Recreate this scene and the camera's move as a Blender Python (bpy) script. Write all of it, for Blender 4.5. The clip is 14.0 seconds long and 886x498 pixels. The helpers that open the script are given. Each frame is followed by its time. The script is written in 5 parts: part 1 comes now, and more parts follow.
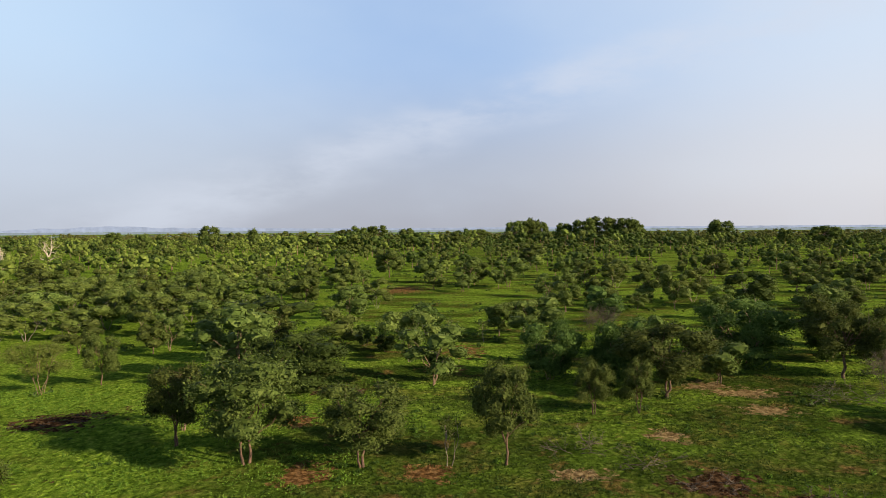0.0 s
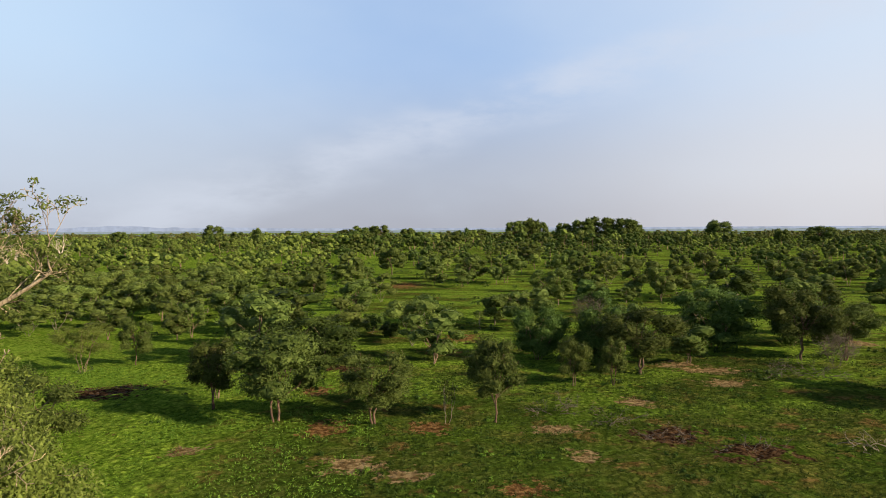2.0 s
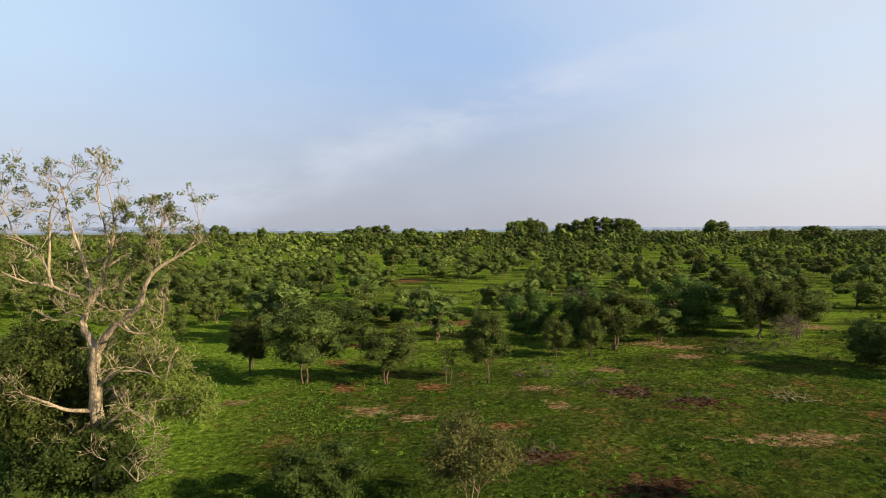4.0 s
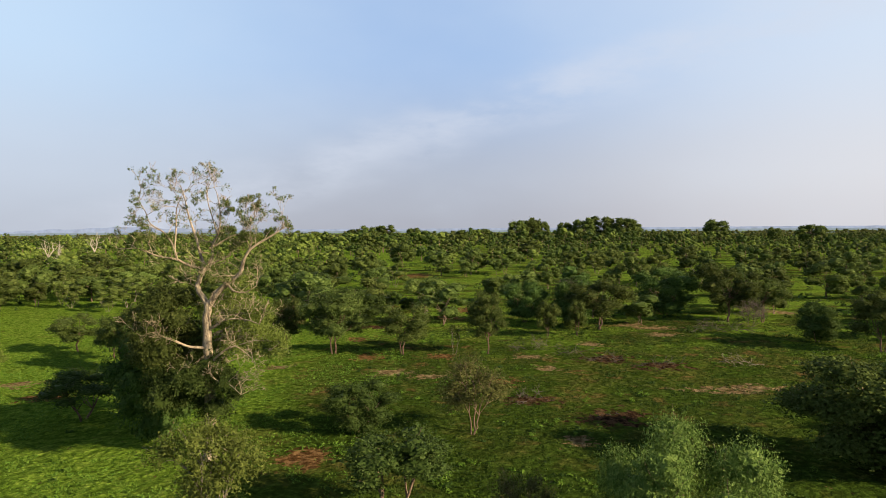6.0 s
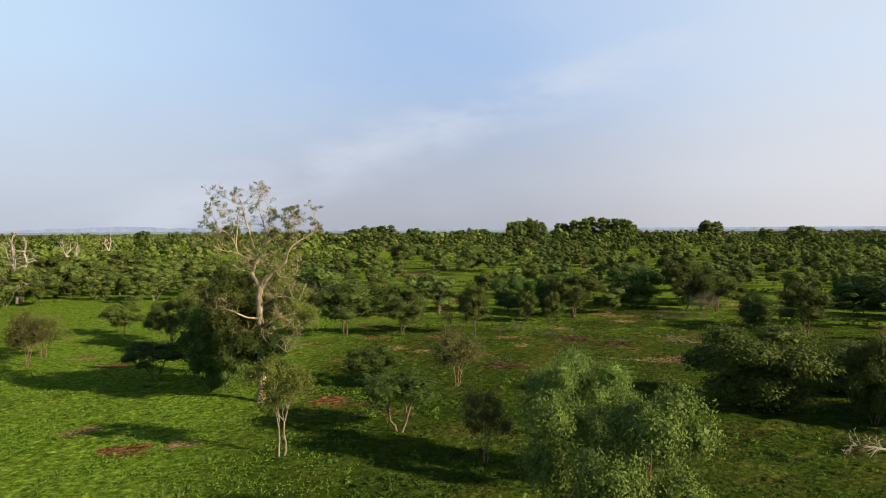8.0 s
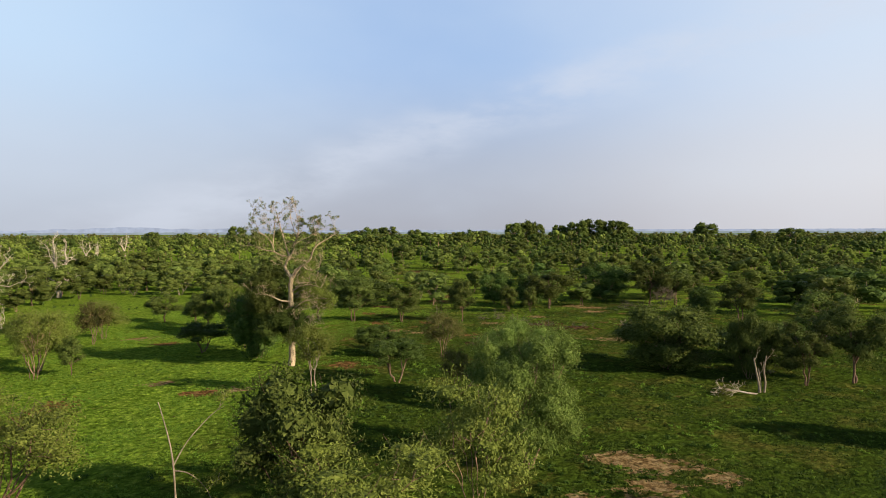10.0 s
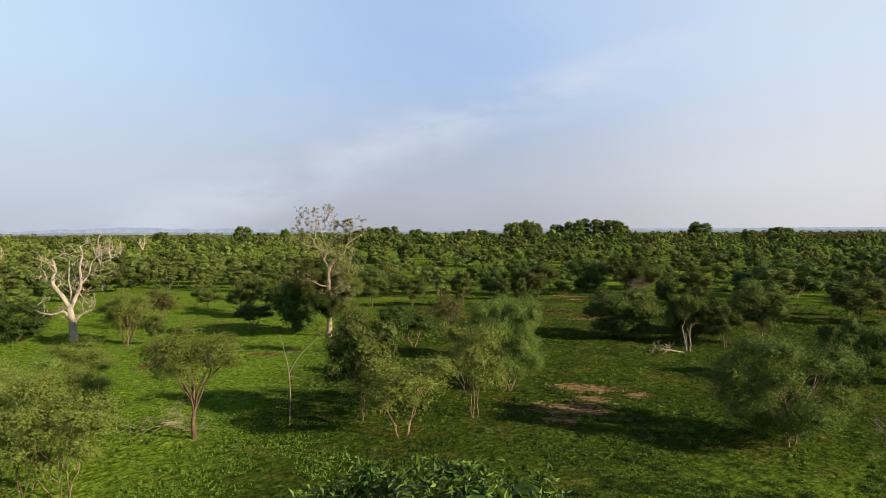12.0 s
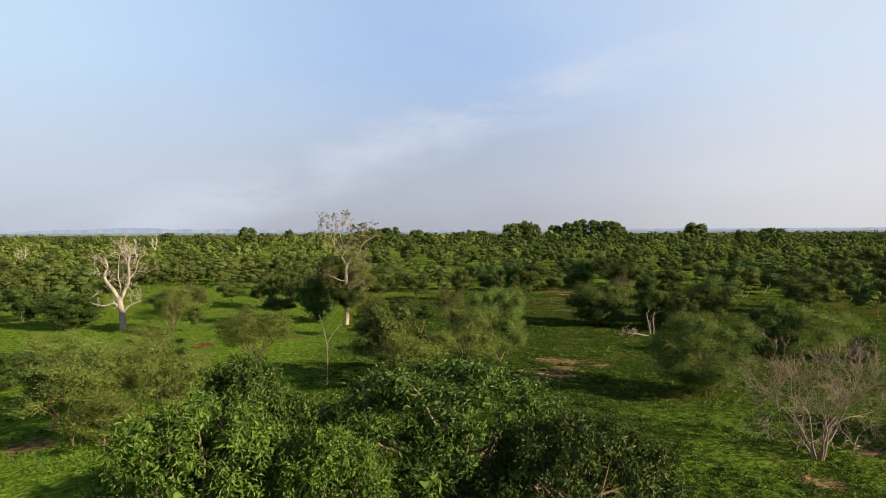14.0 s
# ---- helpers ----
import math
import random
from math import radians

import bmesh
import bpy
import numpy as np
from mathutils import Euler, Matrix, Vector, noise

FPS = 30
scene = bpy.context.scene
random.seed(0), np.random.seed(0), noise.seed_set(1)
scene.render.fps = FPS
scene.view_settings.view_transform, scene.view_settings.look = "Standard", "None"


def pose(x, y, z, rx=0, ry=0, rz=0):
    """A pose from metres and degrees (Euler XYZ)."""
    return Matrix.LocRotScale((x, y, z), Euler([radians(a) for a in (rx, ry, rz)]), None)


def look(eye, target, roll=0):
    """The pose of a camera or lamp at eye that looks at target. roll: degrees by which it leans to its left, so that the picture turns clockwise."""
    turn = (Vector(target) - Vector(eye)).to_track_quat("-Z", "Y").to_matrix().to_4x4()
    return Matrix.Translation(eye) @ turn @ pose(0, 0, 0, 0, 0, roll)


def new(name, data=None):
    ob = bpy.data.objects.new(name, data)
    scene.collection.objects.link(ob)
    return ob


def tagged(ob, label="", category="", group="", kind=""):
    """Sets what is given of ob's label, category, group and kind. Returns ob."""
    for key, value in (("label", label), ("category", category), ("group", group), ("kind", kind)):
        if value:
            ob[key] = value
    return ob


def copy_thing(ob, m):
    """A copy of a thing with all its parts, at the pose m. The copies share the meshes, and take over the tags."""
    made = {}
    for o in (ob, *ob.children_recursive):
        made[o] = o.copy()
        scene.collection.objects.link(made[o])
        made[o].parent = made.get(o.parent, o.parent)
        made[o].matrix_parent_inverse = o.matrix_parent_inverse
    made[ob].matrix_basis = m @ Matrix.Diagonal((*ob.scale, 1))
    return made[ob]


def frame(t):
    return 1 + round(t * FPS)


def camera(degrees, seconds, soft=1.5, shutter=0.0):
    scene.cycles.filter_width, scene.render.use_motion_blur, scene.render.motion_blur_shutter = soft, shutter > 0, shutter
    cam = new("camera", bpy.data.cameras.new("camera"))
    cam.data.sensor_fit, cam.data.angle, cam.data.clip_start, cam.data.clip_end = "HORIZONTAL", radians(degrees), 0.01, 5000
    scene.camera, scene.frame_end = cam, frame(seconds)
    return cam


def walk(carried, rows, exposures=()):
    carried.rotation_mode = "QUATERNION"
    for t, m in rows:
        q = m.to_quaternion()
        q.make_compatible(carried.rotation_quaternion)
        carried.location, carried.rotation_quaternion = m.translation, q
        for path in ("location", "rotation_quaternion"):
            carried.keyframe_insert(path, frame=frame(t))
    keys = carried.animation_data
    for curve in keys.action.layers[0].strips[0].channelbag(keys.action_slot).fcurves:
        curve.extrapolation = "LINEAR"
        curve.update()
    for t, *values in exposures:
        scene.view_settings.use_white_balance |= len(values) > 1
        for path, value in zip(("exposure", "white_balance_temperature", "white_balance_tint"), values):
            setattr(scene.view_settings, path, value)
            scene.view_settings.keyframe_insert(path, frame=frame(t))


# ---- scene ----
cam = camera(66.0, 14.0, 0.5)
PATH = [
    (0, (-0.752, -3.929, 16.15), (-0.744, -1.93, 16.087), -0.4),
    (0.5, (-0.676, -5.557, 16.023), (-0.669, -3.558, 15.96), -0.3),
    (1, (-0.703, -7.657, 15.921), (-0.696, -5.658, 15.859), -0.3),
    (1.5, (-0.668, -9.837, 15.758), (-0.663, -7.838, 15.696), -0.3),
    (2, (-0.655, -12.435, 15.652), (-0.65, -10.436, 15.59), -0.3),
    (2.5, (-0.668, -15.033, 15.553), (-0.665, -13.034, 15.491), -0.3),
    (3, (-0.654, -17.893, 15.401), (-0.651, -15.894, 15.339), -0.3),
    (5.5, (-0.98, -32.41, 14.49), (-0.986, -30.411, 14.431), -0.4),
    (6, (-1.128, -35.827, 14.402), (-1.136, -33.828, 14.342), -0.4),
    (6.5, (-1.08, -39.281, 14.405), (-1.088, -37.282, 14.345), -0.4),
    (7, (-0.935, -42.919, 14.437), (-0.943, -40.92, 14.377), -0.4),
    (7.5, (-0.628, -46.626, 14.497), (-0.636, -44.627, 14.437), -0.4),
    (8, (-0.288, -50.88, 14.599), (-0.296, -48.881, 14.539), -0.3),
    (10.5, (1.42, -73.55, 14.98), (1.406, -71.551, 14.924), -0.2),
    (11, (1.098, -78.813, 14.943), (1.084, -76.814, 14.887), -0.3),
    (11.5, (0.888, -83.835, 14.995), (0.874, -81.836, 14.938), -0.3),
    (12, (0.709, -89.109, 15.033), (0.696, -87.109, 14.975), -0.3),
    (12.5, (0.553, -93.564, 15.154), (0.541, -91.565, 15.096), -0.3),
    (13, (0.514, -97.637, 15.214), (0.502, -95.638, 15.157), -0.3),
    (13.5, (0.574, -101.0, 15.247), (0.561, -99.001, 15.19), -0.3),
    (14, (0.518, -104.331, 15.37), (0.505, -102.332, 15.313), -0.3),
]
walk(cam, [(t, look(eye, target, roll)) for t, eye, target, roll in PATH], [(0, 1.0), (14, 1.0)])


# ---- light ----
SUN_TO = Vector((0.88, -0.48, 0.38)).normalized()
sun = new("sun", bpy.data.lights.new("sun", "SUN"))
sun.data.energy, sun.data.angle, sun.data.color = 4.7, radians(0.6), (1.0, 0.83, 0.56)
sun.matrix_world = look(SUN_TO * 60, (0, 0, 0))

world = bpy.data.worlds.new("sky")
scene.world = world
world.use_nodes = True


def nodes_of(tree):
    """Short helpers to add and join nodes."""
    tree.nodes.clear()

    def add(kind, **given):
        n = tree.nodes.new(kind)
        for k, v in given.items():
            if k in n.inputs:
                n.inputs[k].default_value = v
            elif k == "op":
                n.operation = v
            elif k == "blend":
                n.data_type, n.blend_type = "RGBA", v
            elif k == "sky":
                n.sky_type = v
        return n

    def join(a, b):
        tree.links.new(a, b)
    return add, join


def build_sky():
    add, join = nodes_of(world.node_tree)
    sky = add("ShaderNodeTexSky", sky="NISHITA")
    sky.sun_disc = False
    sky.sun_elevation = math.asin(SUN_TO.z)
    sky.sun_rotation = math.atan2(SUN_TO.x, SUN_TO.y)
    sky.air_density, sky.dust_density, sky.ozone_density = 1.0, 0.6, 2.0
    base = add("ShaderNodeVectorMath", op="SCALE")
    base.inputs["Scale"].default_value = 0.05
    join(sky.outputs["Color"], base.inputs[0])
    where = add("ShaderNodeTexCoord")
    way = where.outputs["Generated"]
    xyz = add("ShaderNodeSeparateXYZ")
    join(way, xyz.inputs[0])

    def maths(op, a, b=0.0, c=None):
        n = add("ShaderNodeMath", op=op)
        for i, v in enumerate((a, b) if c is None else (a, b, c)):
            if isinstance(v, (int, float)):
                n.inputs[i].default_value = v
            else:
                join(v, n.inputs[i])
        return n.outputs[0]

    def dot(v):
        n = add("ShaderNodeVectorMath", op="DOT_PRODUCT")
        join(way, n.inputs[0])
        n.inputs[1].default_value = v
        return n.outputs["Value"]

    def smooth(v, lo, hi, a=0.0, b=1.0):
        n = add("ShaderNodeMapRange")
        n.interpolation_type = "SMOOTHSTEP"
        for k, x in (("From Min", lo), ("From Max", hi), ("To Min", a), ("To Max", b)):
            n.inputs[k].default_value = x
        join(v, n.inputs["Value"])
        return n.outputs["Result"]

    def cloud_noise(scale, detail, rough, stretch):
        m = add("ShaderNodeMapping")
        m.inputs["Rotation"].default_value = (0.0, -0.32, 0.0)
        m.inputs["Scale"].default_value = stretch
        join(way, m.inputs["Vector"])
        n = add("ShaderNodeTexNoise", Scale=scale, Detail=detail, Roughness=rough)
        join(m.outputs[0], n.inputs["Vector"])
        return n.outputs[0]

    def mix(fac, a, b):
        n = add("ShaderNodeMix", blend="MIX")
        for sock, v in ((n.inputs[0], fac), (n.inputs[6], a), (n.inputs[7], b)):
            if isinstance(v, (int, float, tuple)):
                sock.default_value = v
            else:
                join(v, sock)
        return n.outputs[2]

    height, east = xyz.outputs["Z"], xyz.outputs["X"]

    def across_sky(west, middle, bright_side):
        left = mix(smooth(east, -0.62, -0.02), west, middle)
        return mix(smooth(east, 0.0, 0.60), left, bright_side)

    high = across_sky((0.57, 0.74, 0.94, 1), (0.385, 0.54, 0.81, 1), (0.66, 0.76, 0.90, 1))
    low = across_sky((0.56, 0.625, 0.74, 1), (0.455, 0.495, 0.59, 1), (0.73, 0.73, 0.77, 1))
    floor_haze = across_sky((0.49, 0.53, 0.62, 1), (0.410, 0.425, 0.490, 1), (0.67, 0.655, 0.69, 1))
    milky = mix(smooth(height, 0.05, 0.25), low, high)
    milky = mix(smooth(height, 0.08, -0.01), milky, floor_haze)
    # thin uneven veil
    veil_noise = cloud_noise(2.4, 4.0, 0.55, (1.0, 1.0, 2.0))
    milky = mix(maths("MULTIPLY", smooth(veil_noise, 0.40, 0.75), 0.22), milky, (0.66, 0.75, 0.88, 1))
    # the long streak of thin cloud
    a, b = Vector((-0.07, 1.0, 0.122)), Vector((0.4275, 1.0, 0.2875))
    across = dot(tuple(a.cross(b).normalized()))
    soft_noise = cloud_noise(4.0, 4.0, 0.55, (1.0, 1.0, 2.6))
    wander = maths("MULTIPLY_ADD", soft_noise, 0.09, -0.045)
    d = maths("ABSOLUTE", maths("ADD", across, wander))
    wisps = cloud_noise(9.0, 6.0, 0.6, (1.0, 1.0, 3.0))
    streak = maths("MULTIPLY", smooth(d, 0.060, 0.0), smooth(maths("MULTIPLY", maths("ADD", soft_noise, wisps), 0.5), 0.34, 0.60))
    milky = mix(maths("MULTIPLY", streak, 0.6), milky, (0.66, 0.71, 0.82, 1))
    # clear and deep towards the zenith
    open_up = maths("MULTIPLY", smooth(height, 0.85, 0.34), VEIL)
    colour = mix(open_up, base.outputs[0], milky)
    back = add("ShaderNodeBackground", Strength=SKY)
    join(colour, back.inputs["Color"])
    out = add("ShaderNodeOutputWorld")
    join(back.outputs[0], out.inputs[0])


VEIL, SKY = 0.95, 0.53
build_sky()


# ---- materials ----
def make_material(name):
    mat = bpy.data.materials.new(name)
    mat.use_nodes = True
    add, join = nodes_of(mat.node_tree)
    out = add("ShaderNodeOutputMaterial")
    return mat, add, join, out


def ramp(add, join, source, stops):
    n = add("ShaderNodeValToRGB")
    cr = n.color_ramp
    while len(cr.elements) < len(stops):
        cr.elements.new(0.5)
    for e, (p, c) in zip(cr.elements, stops):
        e.position, e.color = p, (*c, 1)
    join(source, n.inputs[0])
    return n.outputs[0]


def leaf_material(name, dark, mid, light, through_light=0.22, rough=0.65, gloss=0.06):
    """Leaves: each leaf and each tree has its own tone; light shines through them."""
    mat, add, join, out = make_material(name)
    geo, info = add("ShaderNodeNewGeometry"), add("ShaderNodeObjectInfo")
    col = ramp(add, join, geo.outputs["Random Per Island"], ((0.0, dark), (0.55, mid), (1.0, light)))
    hsv = add("ShaderNodeHueSaturation")
    tone = add("ShaderNodeMapRange")
    tone.inputs["To Min"].default_value, tone.inputs["To Max"].default_value = 0.72, 1.34
    join(info.outputs["Random"], tone.inputs["Value"])
    hue = add("ShaderNodeMapRange")
    hue.inputs["To Min"].default_value, hue.inputs["To Max"].default_value = 0.485, 0.508
    join(info.outputs["Random"], hue.inputs["Value"])
    join(tone.outputs[0], hsv.inputs["Value"])
    join(hue.outputs[0], hsv.inputs["Hue"])
    join(col, hsv.inputs["Color"])
    shade = add("ShaderNodeBsdfPrincipled", Roughness=rough)
    shade.inputs["Specular IOR Level"].default_value = gloss
    join(hsv.outputs[0], shade.inputs["Base Color"])
    glow = add("ShaderNodeBsdfTranslucent")
    join(hsv.outputs[0], glow.inputs["Color"])
    both = add("ShaderNodeMixShader")
    both.inputs[0].default_value = through_light
    join(shade.outputs[0], both.inputs[1])
    join(glow.outputs[0], both.inputs[2])
    join(both.outputs[0], out.inputs[0])
    return mat


def bark_material(name, dark, light, scale=3.0):
    mat, add, join, out = make_material(name)
    co = add("ShaderNodeTexCoord")
    stretch = add("ShaderNodeMapping")
    stretch.inputs["Scale"].default_value = (1, 1, 0.25)
    join(co.outputs["Object"], stretch.inputs[0])
    fine = add("ShaderNodeTexNoise", Scale=scale * 6, Detail=6.0, Roughness=0.65)
    broad = add("ShaderNodeTexNoise", Scale=scale * 0.6, Detail=3.0)
    for n in (fine, broad):
        join(stretch.outputs[0], n.inputs["Vector"])
    m = add("ShaderNodeMath", op="MULTIPLY_ADD")
    m.inputs[1].default_value = 0.6
    join(fine.outputs[0], m.inputs[0])
    k = add("ShaderNodeMath", op="MULTIPLY")
    k.inputs[1].default_value = 0.4
    join(broad.outputs[0], k.inputs[0])
    join(k.outputs[0], m.inputs[2])
    col = ramp(add, join, m.outputs[0], ((0.42, dark), (0.58, light)))
    shade = add("ShaderNodeBsdfPrincipled", Roughness=0.85)
    join(col, shade.inputs["Base Color"])
    bump = add("ShaderNodeBump", Strength=0.6, Distance=0.04)
    join(fine.outputs[0], bump.inputs["Height"])
    join(bump.outputs[0], shade.inputs["Normal"])
    join(shade.outputs[0], out.inputs[0])
    return mat


LEAF = leaf_material("leaf_green", (0.041, 0.061, 0.013), (0.069, 0.096, 0.021), (0.105, 0.132, 0.034))
LEAF_DARK = leaf_material("leaf_dark", (0.029, 0.053, 0.011), (0.049, 0.082, 0.017), (0.079, 0.116, 0.029))
LEAF_PALE = leaf_material("leaf_pale", (0.081, 0.113, 0.021), (0.126, 0.166, 0.032), (0.173, 0.214, 0.049))
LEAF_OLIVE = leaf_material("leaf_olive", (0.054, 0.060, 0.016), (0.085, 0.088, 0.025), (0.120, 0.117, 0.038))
LEAF_BRIGHT = leaf_material("leaf_bright", (0.060, 0.100, 0.019), (0.100, 0.152, 0.031), (0.155, 0.211, 0.053))
LEAF_MANGO = leaf_material("leaf_mango", (0.020, 0.042, 0.006), (0.041, 0.076, 0.009), (0.110, 0.160, 0.024), 0.16, 0.5, 0.2)
LEAF_FRESH = leaf_material("leaf_fresh", (0.035, 0.070, 0.009), (0.070, 0.120, 0.014), (0.133, 0.194, 0.031), 0.20, 0.5, 0.15)
LEAF_WOOD = leaf_material("leaf_wood", (0.065, 0.093, 0.020), (0.102, 0.136, 0.030), (0.139, 0.174, 0.045))
HERB = leaf_material("herb_green", (0.020, 0.039, 0.007), (0.033, 0.060, 0.010), (0.059, 0.087, 0.017))
HERB_LUSH = leaf_material("herb_lush", (0.059, 0.111, 0.013), (0.090, 0.156, 0.017), (0.126, 0.194, 0.028))
BARK = bark_material("bark_brown", (0.075, 0.045, 0.028), (0.24, 0.155, 0.100))
BARK_RED = bark_material("bark_reddish", (0.055, 0.031, 0.020), (0.16, 0.090, 0.056))
BARK_PALE = bark_material("bark_pale", (0.11, 0.083, 0.058), (0.29, 0.235, 0.175))
BARK_DEAD = bark_material("dead_wood", (0.20, 0.165, 0.13), (0.44, 0.38, 0.315))
BARK_TAN = bark_material("bark_tan", (0.12, 0.085, 0.053), (0.43, 0.335, 0.225))
TWIG_BROWN = bark_material("bare_twigs", (0.11, 0.072, 0.055), (0.27, 0.19, 0.145))
CLOD = bark_material("turned_earth", (0.014, 0.009, 0.005), (0.052, 0.030, 0.016))
TWIG = bark_material("dry_twigs", (0.045, 0.032, 0.025), (0.13, 0.098, 0.075))


# ---- ground ----
def smoothstep(a, b, v):
    v = min(1.0, max(0.0, (v - a) / (b - a)))
    return v * v * (3 - 2 * v)


def ground_z(x, y):
    """The land falls a little towards the west, near the clearing."""
    return -1.5 * smoothstep(10, 55, -x) * (1 - smoothstep(150, 400, math.hypot(x, y)))


PATCHES = []


def bare_patch(x, y, rx, ry, tone):
    """Bare soil: 0 sandy, 1 reddish, 2 dark and churned."""
    PATCHES.append((x, y, rx, ry, tone))


bare_patch(-34.6, 55.7, 4.00, 2.90, 2)
bare_patch(-9.9, 40.3, 1.20, 1.80, 1)
bare_patch(-11, 62.5, 2.80, 1.40, 2)
bare_patch(-0.6, 74.1, 1.70, 2.10, 1)
bare_patch(2.2, 84.7, 1.90, 4.10, 1)
bare_patch(-12.6, 52.7, 0.90, 1.30, 1)
bare_patch(14.2, 134.1, 3.30, 4.90, 2)
bare_patch(-10.5, 173.3, 6.90, 9.80, 1)
bare_patch(17, 38.7, 1.80, 0.90, 2)
bare_patch(15.9, 37.6, 2.10, 1.60, 2)
bare_patch(20.7, 33.9, 2.80, 1.70, 2)
bare_patch(-6.6, 32.2, 1.78, 1.12, 0)
bare_patch(-3.3, 30.2, 1.10, 0.56, 0)
bare_patch(9.1, 33.4, 0.59, 0.96, 0)
bare_patch(-18.9, 35.5, 0.85, 0.56, 0)
bare_patch(26.1, 64.1, 1.95, 1.52, 0)
bare_patch(27.7, 54.9, 1.95, 1.12, 0)
bare_patch(16.7, 47.8, 0.94, 1.28, 0)
bare_patch(8.2, 39.8, 1.53, 0.64, 0)
bare_patch(-1.5, 40.3, 1.30, 1.20, 1)
bare_patch(23.4, 23.4, 3.03, 0.28, 0)
bare_patch(4, 27.7, 1.40, 0.60, 1)
bare_patch(28.8, 61.1, 3.23, 1.36, 0)
bare_patch(6, 20.4, 2.00, 1.20, 2)
bare_patch(11.8, 14.9, 2.60, 1.80, 2)
bare_patch(7.8, 9.6, 0.59, 0.64, 0)
bare_patch(24.7, 24.6, 4.22, 0.40, 0)
bare_patch(-45.4, 33.6, 2.12, 1.44, 0)
bare_patch(-38.5, 26.9, 2.00, 1.50, 1)
bare_patch(-18.6, -4.7, 0.77, 0.56, 0)
bare_patch(-28.2, -0.2, 1.19, 0.56, 0)
bare_patch(-10.3, 6.8, 1.50, 1.50, 1)
bare_patch(54.9, 78.2, 1.95, 2.16, 0)
bare_patch(-18.8, -4.5, 0.77, 0.48, 0)
bare_patch(12.5, -24.4, 1.70, 1.04, 0)
bare_patch(13.3, -29.2, 1.27, 0.72, 0)
bare_patch(17.7, -28, 0.85, 0.80, 0)
bare_patch(9.7, -35.9, 1.19, 0.88, 0)
bare_patch(-21.8, -5.2, 1.40, 1.20, 1)
bare_patch(-34, -9.1, 1.40, 2.90, 1)
bare_patch(-30.8, -53.8, 1.70, 1.76, 0)
bare_patch(14.1, -25.5, 2.46, 1.36, 0)
bare_patch(11, -32.6, 2.72, 1.92, 0)
bare_patch(5.7, -64, 1.53, 1.28, 0)
bare_patch(22.9, -63.7, 0.94, 0.88, 0)
bare_patch(29.6, -58.3, 1.10, 0.56, 0)
bare_patch(-110.7, 78.2, 4.67, 4.64, 0)


